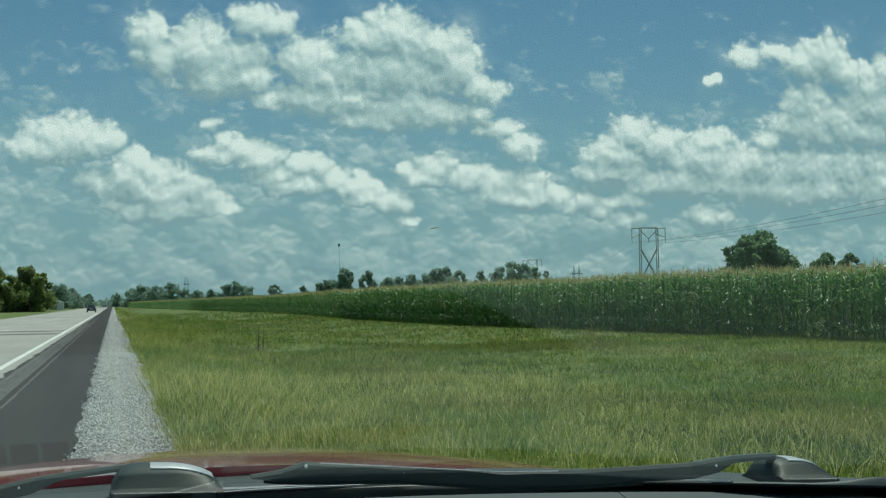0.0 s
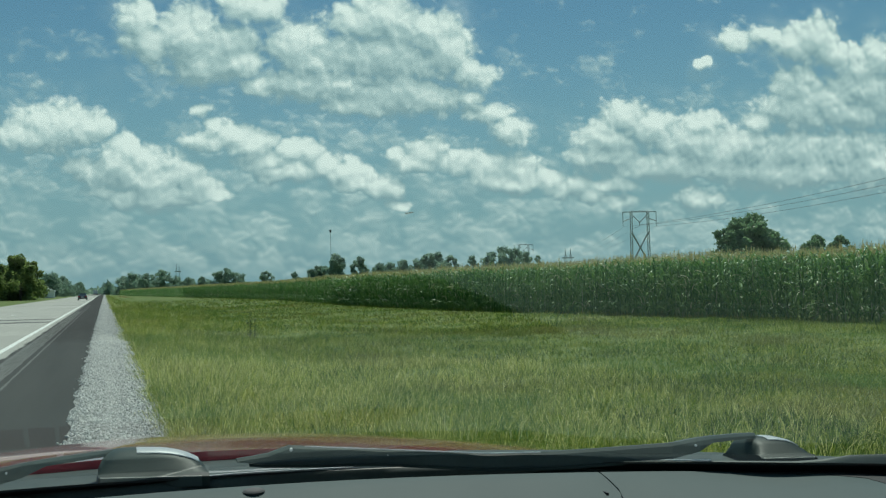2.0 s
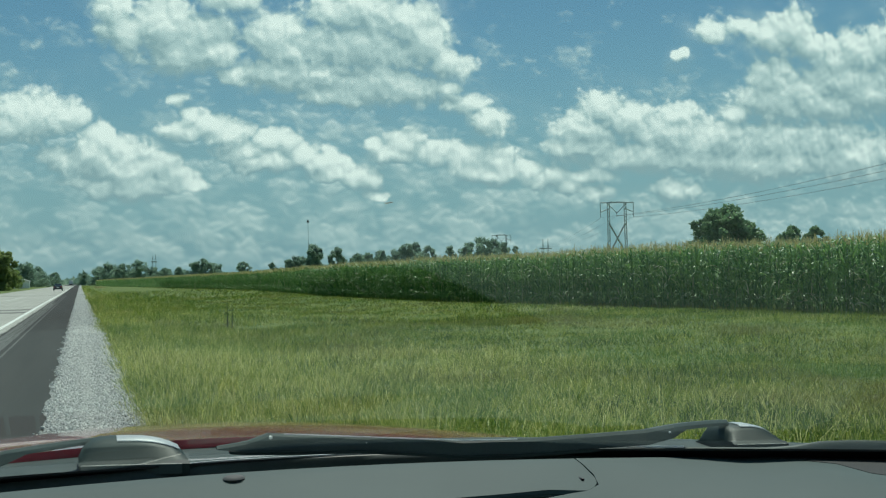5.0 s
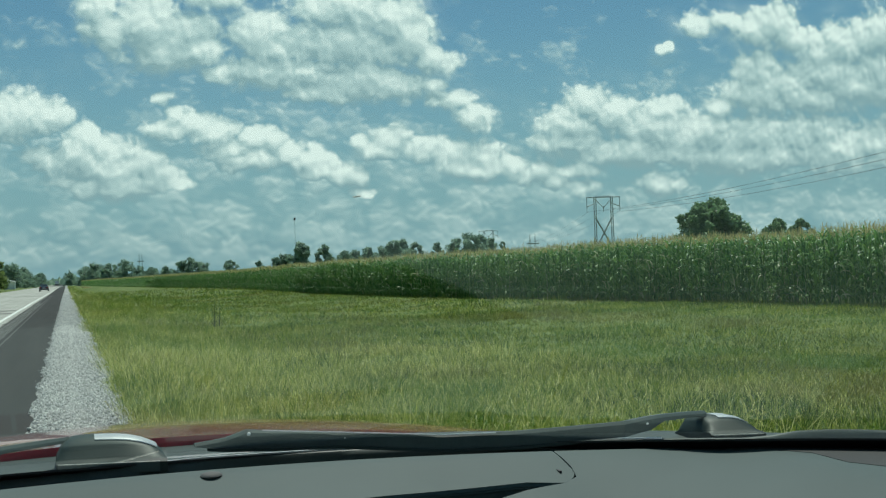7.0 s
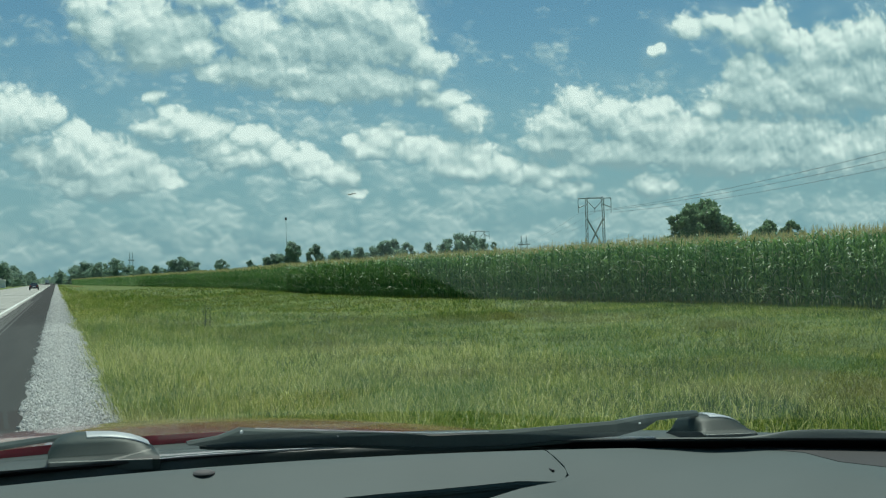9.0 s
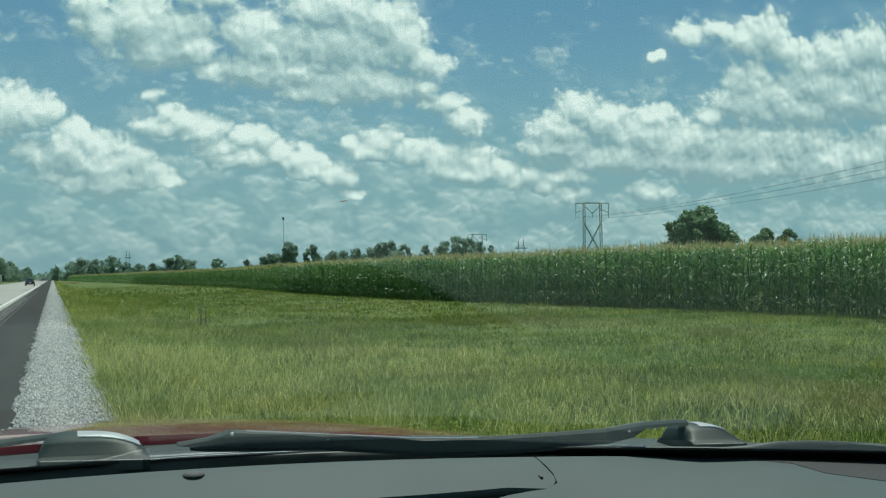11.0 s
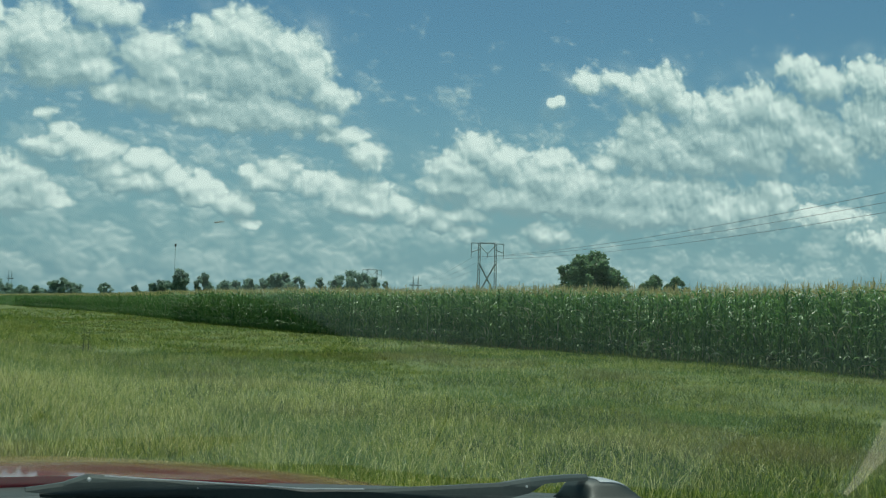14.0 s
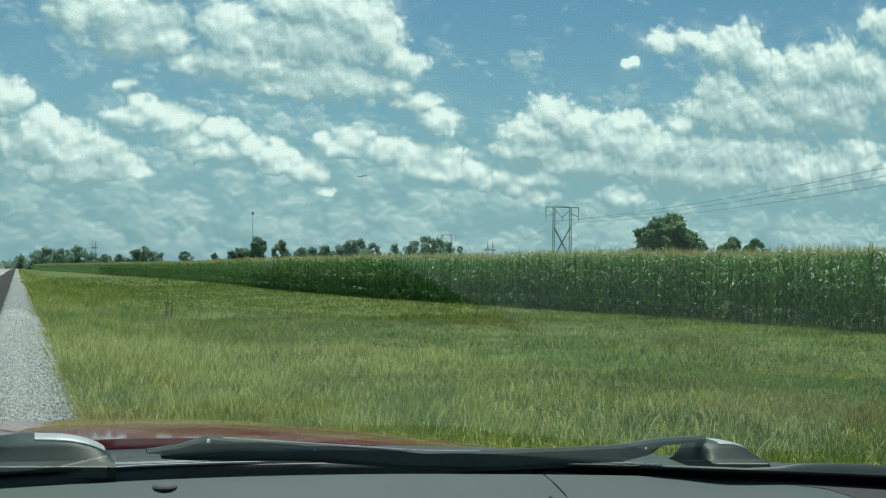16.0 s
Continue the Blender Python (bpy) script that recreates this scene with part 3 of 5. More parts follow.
def pebbles(count, y0, y1, size):
    base = np.array([(1, 0, 0), (-1, 0, 0), (0, 1, 0), (0, -1, 0), (0, 0, 1), (0, 0, -1)], float)
    tri = np.array([(0, 2, 4), (2, 1, 4), (1, 3, 4), (3, 0, 4), (2, 0, 5), (1, 2, 5), (3, 1, 5), (0, 3, 5)])
    y = y0 + (y1 - y0) * rng.random(count) ** 1.3
    x = rng.uniform(GRAVEL_L + 0.03, GRAVEL_R + 0.05, count) + 0.035 * rng.standard_normal(count) + 0.04 * np.sin(y * 2.1)
    s = size * rng.uniform(0.5, 1.25, (count, 1)) * rng.uniform(0.55, 1.3, (count, 3))
    a = rng.uniform(0, 6.28, count)
    p = base[None] * s[:, None, :] + rng.normal(0, 0.22, (count, 6, 3)) * s[:, None, :]
    tilt = rng.normal(0, 0.5, count)
    px, py, pz = p[..., 0], p[..., 1] * np.cos(tilt)[:, None] - p[..., 2] * np.sin(tilt)[:, None], p[..., 1] * np.sin(tilt)[:, None] + p[..., 2] * np.cos(tilt)[:, None]
    c, d = np.cos(a)[:, None], np.sin(a)[:, None]
    v = np.stack([px * c - py * d + x[:, None], px * d + py * c + y[:, None], pz + (0.015 + size * 0.2 * rng.random(count))[:, None]], -1)
    f = tri[None] + 6 * np.arange(count)[:, None, None]
    return arrays("stones", v.reshape(-1, 3), f.reshape(-1, 3), STONE)


tagged(solid("stones", pebbles(34000, 7, 40, 0.018), gravel), kind="stuff")
tagged(solid("stones", pebbles(16000, 34, 150, 0.026), gravel), kind="stuff")
tagged(solid("stones", pebbles(4000, -10, 7, 0.026), gravel), kind="stuff")


# ---- verge grass ----
def blades(count, x, y, height, width, lean, mat=None, bent=True, out=None):
    """Grass blades as bent, tapering strips; far off, each is one slim triangle."""
    a = rng.uniform(0, 6.28, count) if out is None else out + rng.normal(0, 0.7, count)
    turn = rng.uniform(0, 6.28, count)
    lush = 1.0 + 0.35 * np.sin(1.9 * x + 1.1 * np.sin(0.8 * y)) * np.sin(1.3 * y + 0.7 * np.sin(1.1 * x)) + 0.25 * np.sin(0.45 * x + 2) * np.sin(0.37 * y)
    h = height * rng.uniform(0.30, 1.35, count) * lush
    w = width * rng.uniform(0.6, 1.3, count)
    h *= np.interp(x, [0.6, 4.0, 10.0], [1.10, 1.0, 0.68])
    bow = lean * np.sqrt(rng.uniform(0.01, 1.0, count))
    z = swale(x, y) - 0.04
    wx, wy = np.cos(turn) * w / 2, np.sin(turn) * w / 2
    b0 = np.stack([x - wx, y - wy, z], 1)
    b1 = np.stack([x + wx, y + wy, z], 1)
    if not bent:
        l = h * np.sin(bow)
        tip = np.stack([x + np.cos(a) * l, y + np.sin(a) * l, z + h * np.cos(bow)], 1)
        v = np.stack([b0, b1, tip], 1).reshape(-1, 3)
        return arrays("blades", v, np.arange(3 * count).reshape(-1, 3), mat or BLADE)
    l, m = 0.58 * h * np.sin(0.5 * bow), 0.58 * h * np.cos(0.5 * bow)
    cx, cy = np.cos(a), np.sin(a)
    m0 = np.stack([x + cx * l - wx * 0.8, y + cy * l - wy * 0.8, z + m], 1)
    m1 = np.stack([x + cx * l + wx * 0.8, y + cy * l + wy * 0.8, z + m], 1)
    l, m = l + 0.5 * h * np.sin(1.6 * bow), m + 0.5 * h * np.cos(1.6 * bow)
    tip = np.stack([x + cx * l, y + cy * l, z + m], 1)
    v = np.stack([b0, b1, m0, m1, tip], 1).reshape(-1, 3)
    f = np.array([(0, 1, 3), (0, 3, 2), (2, 3, 4)])[None] + 5 * np.arange(count)[:, None, None]
    return arrays("blades", v, f.reshape(-1, 3), mat or BLADE)


grass = thing("verge_grass", (0, 0, 0), "tall uneven green and straw-yellow roadside grass", "grass", kind="stuff")


def clumped(count, x0, x1, y0, y1, near=1.0, spread=0.12):
    """Places in loose tufts, denser towards y0, and the way outwards from each tuft."""
    tufts = max(1, count // 16)
    tx = rng.uniform(x0, x1, tufts)
    ty = y0 + (y1 - y0) * rng.random(tufts) ** near
    k = rng.integers(0, tufts, count)
    size = spread * rng.uniform(0.5, 1.5, tufts)[k]
    ox, oy = rng.normal(0, size), rng.normal(0, size)
    x, y = tx[k] + ox, ty[k] + oy
    edge = GRAVEL_R - 0.06 + 0.07 * (np.sin(1.3 * y) + np.sin(3.1 * y + 1) + np.sin(7.3 * y + 2)) * 0.6 + 0.16 * rng.random(count)
    return np.where(x < edge, edge + rng.random(count) * 0.3, x), y, np.arctan2(oy, ox)


for n, x0, x1, y0, y1, hgt, wid, near, spread, bent, lean in (
        (165000, 0.6, 14, 7.5, 17, 0.27, 0.0070, 1.0, 0.09, True, 1.35),
        (70000, 0.6, 14, 7.5, 20, 0.13, 0.0065, 1.0, 0.30, False, 1.2),
        (260000, 0.6, 24, 14, 40, 0.25, 0.0125, 1.1, 0.13, False, 1.35),
        (150000, 0.6, 24, 34, 110, 0.27, 0.027, 1.3, 0.22, False, 1.35),
        (40000, 0.6, 26, 100, 480, 0.36, 0.085, 1.4, 0.6, False, 1.2)):
    gx, gy, out = clumped(n, x0, x1, y0, y1, near, spread)
    tagged(solid("blades", blades(n, gx, gy, hgt, wid, lean, None, bent, out), grass), kind="stuff")


gx, gy, out = clumped(26000, 0.6, 23, -14, 8, 1.0, 0.2)
tagged(solid("blades", blades(26000, gx, gy, 0.26, 0.014, 1.1, None, False), grass), kind="stuff")
gx, gy, out = clumped(14000, 0.6, 9, 7.5, 24, 1.0, 0.30)
tagged(solid("seed_stems", blades(14000, gx, gy, 0.40, 0.0062, 1.2, STRAW), grass), kind="stuff")
gx, gy, out = clumped(12000, 0.6, 20, 18, 60, 1.1, 0.5)
tagged(solid("seed_stems", blades(12000, gx, gy, 0.34, 0.012, 1.25, STRAW, False), grass), kind="stuff")
gx, gy = rng.uniform(4.4, 6.6, 900), rng.uniform(300, 400, 900)
tagged(solid("dry_grass", blades(900, gx, gy, 0.50, 0.14, 1.0, DRY, False), grass, "browned dry grass patch"), kind="stuff")


# ---- corn field ----
def corn_edge(y):
    """The x of the field's first row."""
    return np.interp(y, [-60, 15, 30, 45, 62, 85, 110, 150, 200, 300, 420, 700, 900], [25, 23.6, 23.3, 21.8, 19.6, 19.2, 20.5, 22.5, 20.5, 15.5, 9.8, 6, 3])


def corn_plant(seed, leaves, steps, lowest=0.10):
    """One plant: stalk and arching leaves as quads."""
    r = np.random.default_rng(seed)
    v, f = [], []
    for z0, z1, w0, w1 in ((0, 1.2, 0.014, 0.012), (1.2, 2.35, 0.012, 0.006)):
        for ang in (0.3, 1.87):
            c, s = math.cos(ang), math.sin(ang)
            k = len(v)
            v += [(-c * w0, -s * w0, z0), (c * w0, s * w0, z0), (c * w1, s * w1, z1), (-c * w1, -s * w1, z1)]
            f.append((k, k + 1, k + 2, k + 3))
    for i in range(leaves):
        z = lowest + (2.15 - lowest) * i / (leaves - 1)
        ang = (i % 2) * math.pi + r.normal(0, 0.5)
        length, up = r.uniform(0.62, 0.88) * (1 - 0.35 * (i / leaves) ** 3), r.uniform(1.0, 1.38) - 0.25 * (i < 3)
        width, twist = r.uniform(0.018, 0.030), r.normal(0, 0.45)
        c, s = math.cos(ang), math.sin(ang)
        p, q, k = 0.0, z, len(v)
        for j in range(steps + 1):
            tt = j / steps
            w = width * (math.sin(math.pi * min(1.0, 0.25 + 0.75 * tt)) ** 0.7 if j < steps else 0.08)
            tw = twist * tt * 2
            ex, ey, ez = -s * math.cos(tw), c * math.cos(tw), math.sin(tw)
            v += [(c * p - ex * w, s * p - ey * w, q - ez * w), (c * p + ex * w, s * p + ey * w, q + ez * w)]
            bend = up - 2.3 * tt ** 1.3
            p += math.cos(bend) * length / steps
            q += math.sin(bend) * length / steps
        for j in range(steps):
            f.append((k + 2 * j, k + 2 * j + 1, k + 2 * j + 3, k + 2 * j + 2))
    return np.array(v), np.array(f)


def tassel(seed, rays, w):
    r = np.random.default_rng(seed)
    v, f = [], []
    for i in range(rays):
        a, l = r.uniform(0, 6.28), (0.34 if i == 0 else r.uniform(0.16, 0.26))
        out = 0.02 if i == 0 else r.uniform(0.05, 0.14)
        c, s = math.cos(a), math.sin(a)
        k = len(v)
        v += [(-s * w, c * w, 2.28), (s * w, -c * w, 2.28), (c * out + s * w * 0.7, s * out - c * w * 0.7, 2.30 + l), (c * out - s * w * 0.7, s * out + c * w * 0.7, 2.30 + l)]
        f.append((k, k + 1, k + 2, k + 3))
    return np.array(v), np.array(f)


def spread_plants(templates, x, y, size):
    """Many plants in one pair of arrays."""
    vs, fs, base = [], [], 0
    kind = rng.integers(0, len(templates), len(x))
    for t, (tv, tf) in enumerate(templates):
        m = kind == t
        n = int(m.sum())
        if not n:
            continue
        a = rng.uniform(0, 6.28, n)
        s = size[m]
        c, d = (np.cos(a) * s)[:, None], (np.sin(a) * s)[:, None]
        v = np.stack([tv[:, 0] * c - tv[:, 1] * d + x[m][:, None], tv[:, 0] * d + tv[:, 1] * c + y[m][:, None], tv[:, 2] * s[:, None] + np.zeros((n, 1)) - 0.03], -1)
        vs.append(v.reshape(-1, 3))
        fs.append((tf[None] + len(tv) * np.arange(n)[:, None, None]).reshape(-1, 4) + base)
        base += n * len(tv)
    return np.concatenate(vs), np.concatenate(fs)


corn_field = thing("corn_field", (0, 0, 0), "dense field of tall tasselled green corn plants", "corn", kind="stuff")


def corn_rows(y0, y1, step, rows, gap, leaves, steps, rays, first=0, lowest=0.10):
    xs, ys = [], []
    for r in range(first, first + rows):
        y = np.arange(y0, y1, step)
        y = y + rng.normal(0, step * 0.25, len(y))
        xs.append(corn_edge(y) + r * gap + rng.normal(0, 0.05, len(y)))
        ys.append(y)
    x, y = np.concatenate(xs), np.concatenate(ys)
    patch = 1.0 + 0.018 * np.sin(y * 0.31 + 1) + 0.012 * np.sin(y * 1.1)
    size = rng.normal(1.0, 0.032, len(x)) * patch
    t = [corn_plant(10 + k, leaves, steps, lowest) for k in range(5)]
    tagged(solid("foliage", arrays("foliage", *spread_plants(t, x, y, size), CORN), corn_field), kind="stuff")
    t = [tassel(40 + k, rays, 0.008 if rays > 4 else 0.022) for k in range(4)]
    tagged(solid("tassels", arrays("tassels", *spread_plants(t, x, y, size), TASSEL), corn_field), kind="stuff")


corn_rows(8, 100, 0.15, 4, 0.72, 16, 4, 6)
corn_rows(8, 100, 0.22, 6, 0.76, 7, 3, 5, first=4, lowest=1.0)
corn_rows(100, 260, 0.22, 4, 0.75, 12, 2, 4)
corn_rows(260, 900, 0.55, 3, 0.9, 9, 2, 4)
corn_rows(-30, 8, 0.4, 4, 0.75, 11, 3, 3)
corn_rows(-30, 420, 1.5, 40, 2.4, 5, 2, 3, first=2, lowest=1.2)


# ---- weeds at the field's edge ----
def weed(x, y, h, spread, n, mat, label, seed):
    r = np.random.default_rng(seed)
    root = thing("weed", (x, y, float(swale(x, y)) - 0.03), label, "weed", "weeds in the verge")
    stem = bar((0, 0, 0), (0.02, 0.01, h * 0.92), 0.010 + 0.012 * (spread < 0.2), 0.005, 5)
    part("stem", stem, mat, root)
    v, f = [], []
    for i in range(n):
        a, z = r.uniform(0, 6.28), r.uniform(0.15, 1.0) * h
        l, w = r.uniform(0.5, 1.0) * spread, r.uniform(0.02, 0.045)
        c, s = math.cos(a), math.sin(a)
        k = len(v)
        drop = r.uniform(-0.1, 0.35) * l
        v += [(0, 0, z), (c * l * 0.5 - s * w, s * l * 0.5 + c * w, z + 0.1 * l), (c * l, s * l, z + 0.15 * l - drop), (c * l * 0.5 + s * w, s * l * 0.5 - c * w, z + 0.1 * l)]
        f.append((k, k + 1, k + 2, k + 3))
    solid("leaves", arrays("leaves", np.array(v), np.array(f), mat), root)


weed(22.6, 31.5, 0.75, 0.42, 60, WEED, "leafy pale green weed bush beside the corn", 1)
weed(21.6, 38.6, 1.55, 0.40, 26, WEED, "lone bright green corn shoot before the field", 2)
weed(21.2, 44.5, 0.6, 0.35, 40, WEED, "leafy pale green weed bush beside the corn", 3)
weed(4.86, 39.0, 1.0, 0.16, 26, STALK, "thin dark weed stalk standing in the grass", 4)
weed(5.06, 39.3, 0.85, 0.16, 20, STALK, "thin dark weed stalk standing in the grass", 5)
weed(23.0, 26.0, 0.5, 0.4, 40, WEED, "leafy pale green weed bush beside the corn", 6)


# ---- trees ----
def tree(x, y, h, w, seed, mat=None, low=0.04, label="broad leafy deciduous tree, dark green", dense=1.0):
    """A tapered trunk, limbs and a crown of many small leaf clumps."""
    r = np.random.default_rng(seed)
    root = thing("tree", (x, y, -0.05), label, "tree", "trees round the field")
    part("trunk", bar((0, 0, 0), (r.normal(0, 0.1), r.normal(0, 0.1), h * 0.55), 0.028 * h, 0.012 * h, 8), BARK, root)
    lobes = []
    for k in range(48):
        a, z = r.uniform(0, 6.28), low + (0.93 - low) * ((k + 0.5) / 48)
        wide = (1.0 - ((z - low) / (1 - low)) ** 2.4) ** 0.5
        d = wide * w * 0.56 * r.uniform(0.15, 0.92)
        lobes.append((math.cos(a) * d, math.sin(a) * d, z * h, r.uniform(0.09, 0.17) * w * (0.5 + 0.5 * wide), r.uniform(0.75, 1.1)))
    lobes.append((0, 0, 0.92 * h, 0.13 * w, 1.0))
    for lx, ly, lz, lr, _ in lobes[3:40:8]:
        part("limb", bar((0, 0, max(0.25 * h, lz * 0.5)), (lx * 0.8, ly * 0.8, lz), 0.010 * h, 0.004 * h, 5), BARK, root)
    n = int(190 * dense)
    pts, size = [], []
    for lx, ly, lz, lr, flat in lobes:
        d = r.normal(size=(n, 3))
        d /= np.linalg.norm(d, axis=1)[:, None]
        rad = lr * (0.45 + 0.55 * r.random((n, 1)) + 0.35 * r.random((n, 1)) ** 4)
        pts.append(np.array([lx, ly, lz]) + d * rad * np.array([1, 1, flat]))
        size.append(np.full(n, 0.022 * w + 0.10))
    p, s = np.concatenate(pts), np.concatenate(size) * r.uniform(0.6, 1.3, n * len(lobes))
    a = r.normal(size=(len(p), 3))
    b = r.normal(size=(len(p), 3))
    a /= np.linalg.norm(a, axis=1)[:, None]
    b = np.cross(a, b)
    b /= np.linalg.norm(b, axis=1)[:, None]
    a, b = a * s[:, None], b * s[:, None] * 0.7
    v = np.stack([p - a, p + b, p + a, p - b], 1).reshape(-1, 3)
    f = np.arange(len(v)).reshape(-1, 4)
    solid("crown", arrays("crown", v, f, mat or LEAF), root)
    return root


def at(u, d):
    return u * d, d


BIG = "big round-topped deciduous tree beyond the corn"
tree(*at(0.622, 195), 13.0, 9.5, 1, label=BIG, low=0.04)
tree(*at(0.645, 197), 14.2, 13.5, 2, label=BIG, low=0.04, dense=1.6)
tree(*at(0.668, 199), 11.6, 7.5, 3, label=BIG, low=0.04)
tree(*at(0.722, 220), 11.4, 7.5, 4)
tree(*at(0.752, 222), 11.2, 8.0, 5)
tree(*at(0.2035, 370), 13.0, 9.6, 6, LEAF_HAZED)
tree(*at(0.2265, 372), 12.2, 7.0, 7, LEAF_HAZED)
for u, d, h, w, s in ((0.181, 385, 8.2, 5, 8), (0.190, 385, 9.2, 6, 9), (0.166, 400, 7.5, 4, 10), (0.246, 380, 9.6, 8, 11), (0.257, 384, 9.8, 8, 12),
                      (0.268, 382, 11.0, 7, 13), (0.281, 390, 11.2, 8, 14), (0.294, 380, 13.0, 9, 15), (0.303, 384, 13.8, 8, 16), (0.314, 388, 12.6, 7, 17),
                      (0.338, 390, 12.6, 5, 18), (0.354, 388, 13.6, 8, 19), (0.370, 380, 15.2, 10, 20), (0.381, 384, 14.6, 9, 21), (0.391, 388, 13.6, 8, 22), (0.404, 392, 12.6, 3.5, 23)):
    tree(*at(u, d), h, w * 1.15, s, LEAF_HAZED, dense=0.6)
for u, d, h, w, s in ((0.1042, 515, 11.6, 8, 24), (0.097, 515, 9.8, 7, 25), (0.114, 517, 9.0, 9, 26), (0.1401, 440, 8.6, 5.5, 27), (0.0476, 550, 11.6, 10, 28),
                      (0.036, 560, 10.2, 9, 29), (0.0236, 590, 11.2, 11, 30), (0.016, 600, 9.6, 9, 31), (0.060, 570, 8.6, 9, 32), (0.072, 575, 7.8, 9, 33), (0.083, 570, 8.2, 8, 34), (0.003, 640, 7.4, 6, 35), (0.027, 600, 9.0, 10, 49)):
    tree(*at(u, d), h, w * 1.2, s, LEAF_HAZED, dense=0.45, label="distant leafy tree on the horizon, dark green")
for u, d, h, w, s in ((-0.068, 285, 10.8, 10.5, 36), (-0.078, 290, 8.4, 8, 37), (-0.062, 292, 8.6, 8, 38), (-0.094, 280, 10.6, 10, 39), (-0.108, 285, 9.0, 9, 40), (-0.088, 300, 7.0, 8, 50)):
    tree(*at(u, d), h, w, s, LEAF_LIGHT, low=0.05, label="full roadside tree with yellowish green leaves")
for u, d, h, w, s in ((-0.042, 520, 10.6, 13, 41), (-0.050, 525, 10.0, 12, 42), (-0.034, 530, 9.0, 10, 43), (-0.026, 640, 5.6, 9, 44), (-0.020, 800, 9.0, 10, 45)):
    tree(*at(u, d), h, w, s, LEAF_HAZED, low=0.05, dense=0.4, label="distant leafy tree on the horizon, dark green")


def woods(seed):
    """A low, far belt of woodland as one mass of leaf clumps."""
    r = np.random.default_rng(seed)
    n = 16000
    y = r.uniform(1150, 1500, n)
    u = r.uniform(-0.35, 0.55, n)
    top = 5.5 + 2.2 * np.sin(u * 60) + 1.6 * np.sin(u * 173 + 1) + 1.2 * np.sin(u * 420)
    z = top * r.random(n) ** 0.6
    p = np.stack([u * y, y, z], 1)
    a = r.normal(size=(n, 3)) * 1.3
    b = np.cross(a, r.normal(size=(n, 3))) * 0.8
    v = np.stack([p - a, p + b, p + a, p - b], 1).reshape(-1, 3)
    return tagged(solid("distant_woods", arrays("distant_woods", v, np.arange(4 * n).reshape(-1, 4), LEAF_HAZED)), "low belt of far woodland along the horizon", "woods", kind="stuff")


woods(60)


# ---- power line ----
def lattice_leg(a, b, half):
    bm = bmesh.new()
    a, b = Vector(a), Vector(b)
    for sx, sy in ((1, 1), (1, -1), (-1, -1), (-1, 1)):
        o = Vector((sx * half, sy * half, 0))
        bar(a + o, b + o, 0.075, sides=4, bm=bm)
    steps = 18
    for k in range(steps):
        p, q = a.lerp(b, k / steps), a.lerp(b, (k + 1) / steps)
        s = 1 if k % 2 else -1
        for o0, o1 in (((s, 1), (-s, 1)), ((s, -1), (-s, -1)), ((1, s), (1, -s)), ((-1, s), (-1, -s))):
            bar(p + Vector((o0[0] * half, o0[1] * half, 0)), q + Vector((o1[0] * half, o1[1] * half, 0)), 0.04, sides=3, bm=bm)
    return bm


def h_tower(x, y, h, turn, label):
    """Two lattice legs, a cross brace and a crossarm with raised ends."""
    root = thing("transmission_tower", (x, y, 0), label, "power pylon", "power pylons")
    root.rotation_euler = (0, 0, radians(turn))
    g, arm = 0.116 * h, 0.232 * h
    for s in (-1, 1):
        part("leg", lattice_leg((s * g * 1.06, 0, -0.2), (s * g, 0, h), 0.014 * h), STEEL, root)
    bm = bmesh.new()
    for s in (-1, 1):
        bar((s * g, 0, 0.30 * h), (-s * g, 0, 0.72 * h), 0.012 * h, sides=5, bm=bm)
    part("cross_brace", bm, STEEL, root)
    bm = bmesh.new()
    for z in (h, h * 0.955):
        bar((-arm, 0, z if z == h else h), (arm, 0, z if z == h else h), 0.006 * h, sides=5, bm=bm)
    for k in range(12):
        x0, x1 = -g + 2 * g * k / 12, -g + 2 * g * (k + 1) / 12
        bar((x0, 0, h * (1.0 if k % 2 else 1.022)), (x1, 0, h * (1.022 if k % 2 else 1.0)), 0.003 * h, sides=4, bm=bm)
    for s in (-1, 1):
        bar((s * arm, 0, h), (s * arm, 0, 0.872 * h), 0.005 * h, sides=5, bm=bm)
        bar((s * arm, 0, 0.872 * h), (s * g, 0, 0.915 * h), 0.006 * h, sides=5, bm=bm)
        bar((s * g, 0, 0.975 * h), (0, 0, 0.855 * h), 0.005 * h, sides=5, bm=bm)
    part("crossarm", bm, STEEL, root)
    for s in (-1, 0, 1):
        part("insulator", bar((s * arm, 0, 0.875 * h), (s * arm, 0, 0.80 * h), 0.004 * h, sides=6), STEEL, root)
    return root


TALL = "steel lattice H-frame pylon with crossed bracing beyond the corn"
h_tower(*at(0.5155, 340), 25.0, -12, TALL)
h_tower(*at(0.390, 640), 25.4, -12, "far steel H-frame pylon seen above trees")
h_tower(140, 60, 33.6, -8, TALL)


def a_tower(x, y, h, label, k=1.0):
    root = thing("transmission_tower", (x, y, 0), label, "power pylon", "power pylons")
    for s in (-1, 1):
        part("leg", lattice_leg((s * 2.6 * k, 0, -0.2), (s * 1.9 * k, 0, h * 0.82), 0.45 * k), STEEL, root)
        part("peak", bar((s * 1.9 * k, 0, h * 0.8), (s * 1.9 * k, 0, h), 0.45 * k, 0.12, 4), STEEL, root)
    part("crossarm", box((-4.4 * k, -0.4, h * 0.72), (4.4 * k, 0.4, h * 0.75)), STEEL, root)
    return root


a_tower(*at(0.4364, 700), 24.8, "far steel lattice pylon with two peaks")
a_tower(*at(0.0622, 1000), 25.3, "far slim steel pylon with two posts", 0.62)


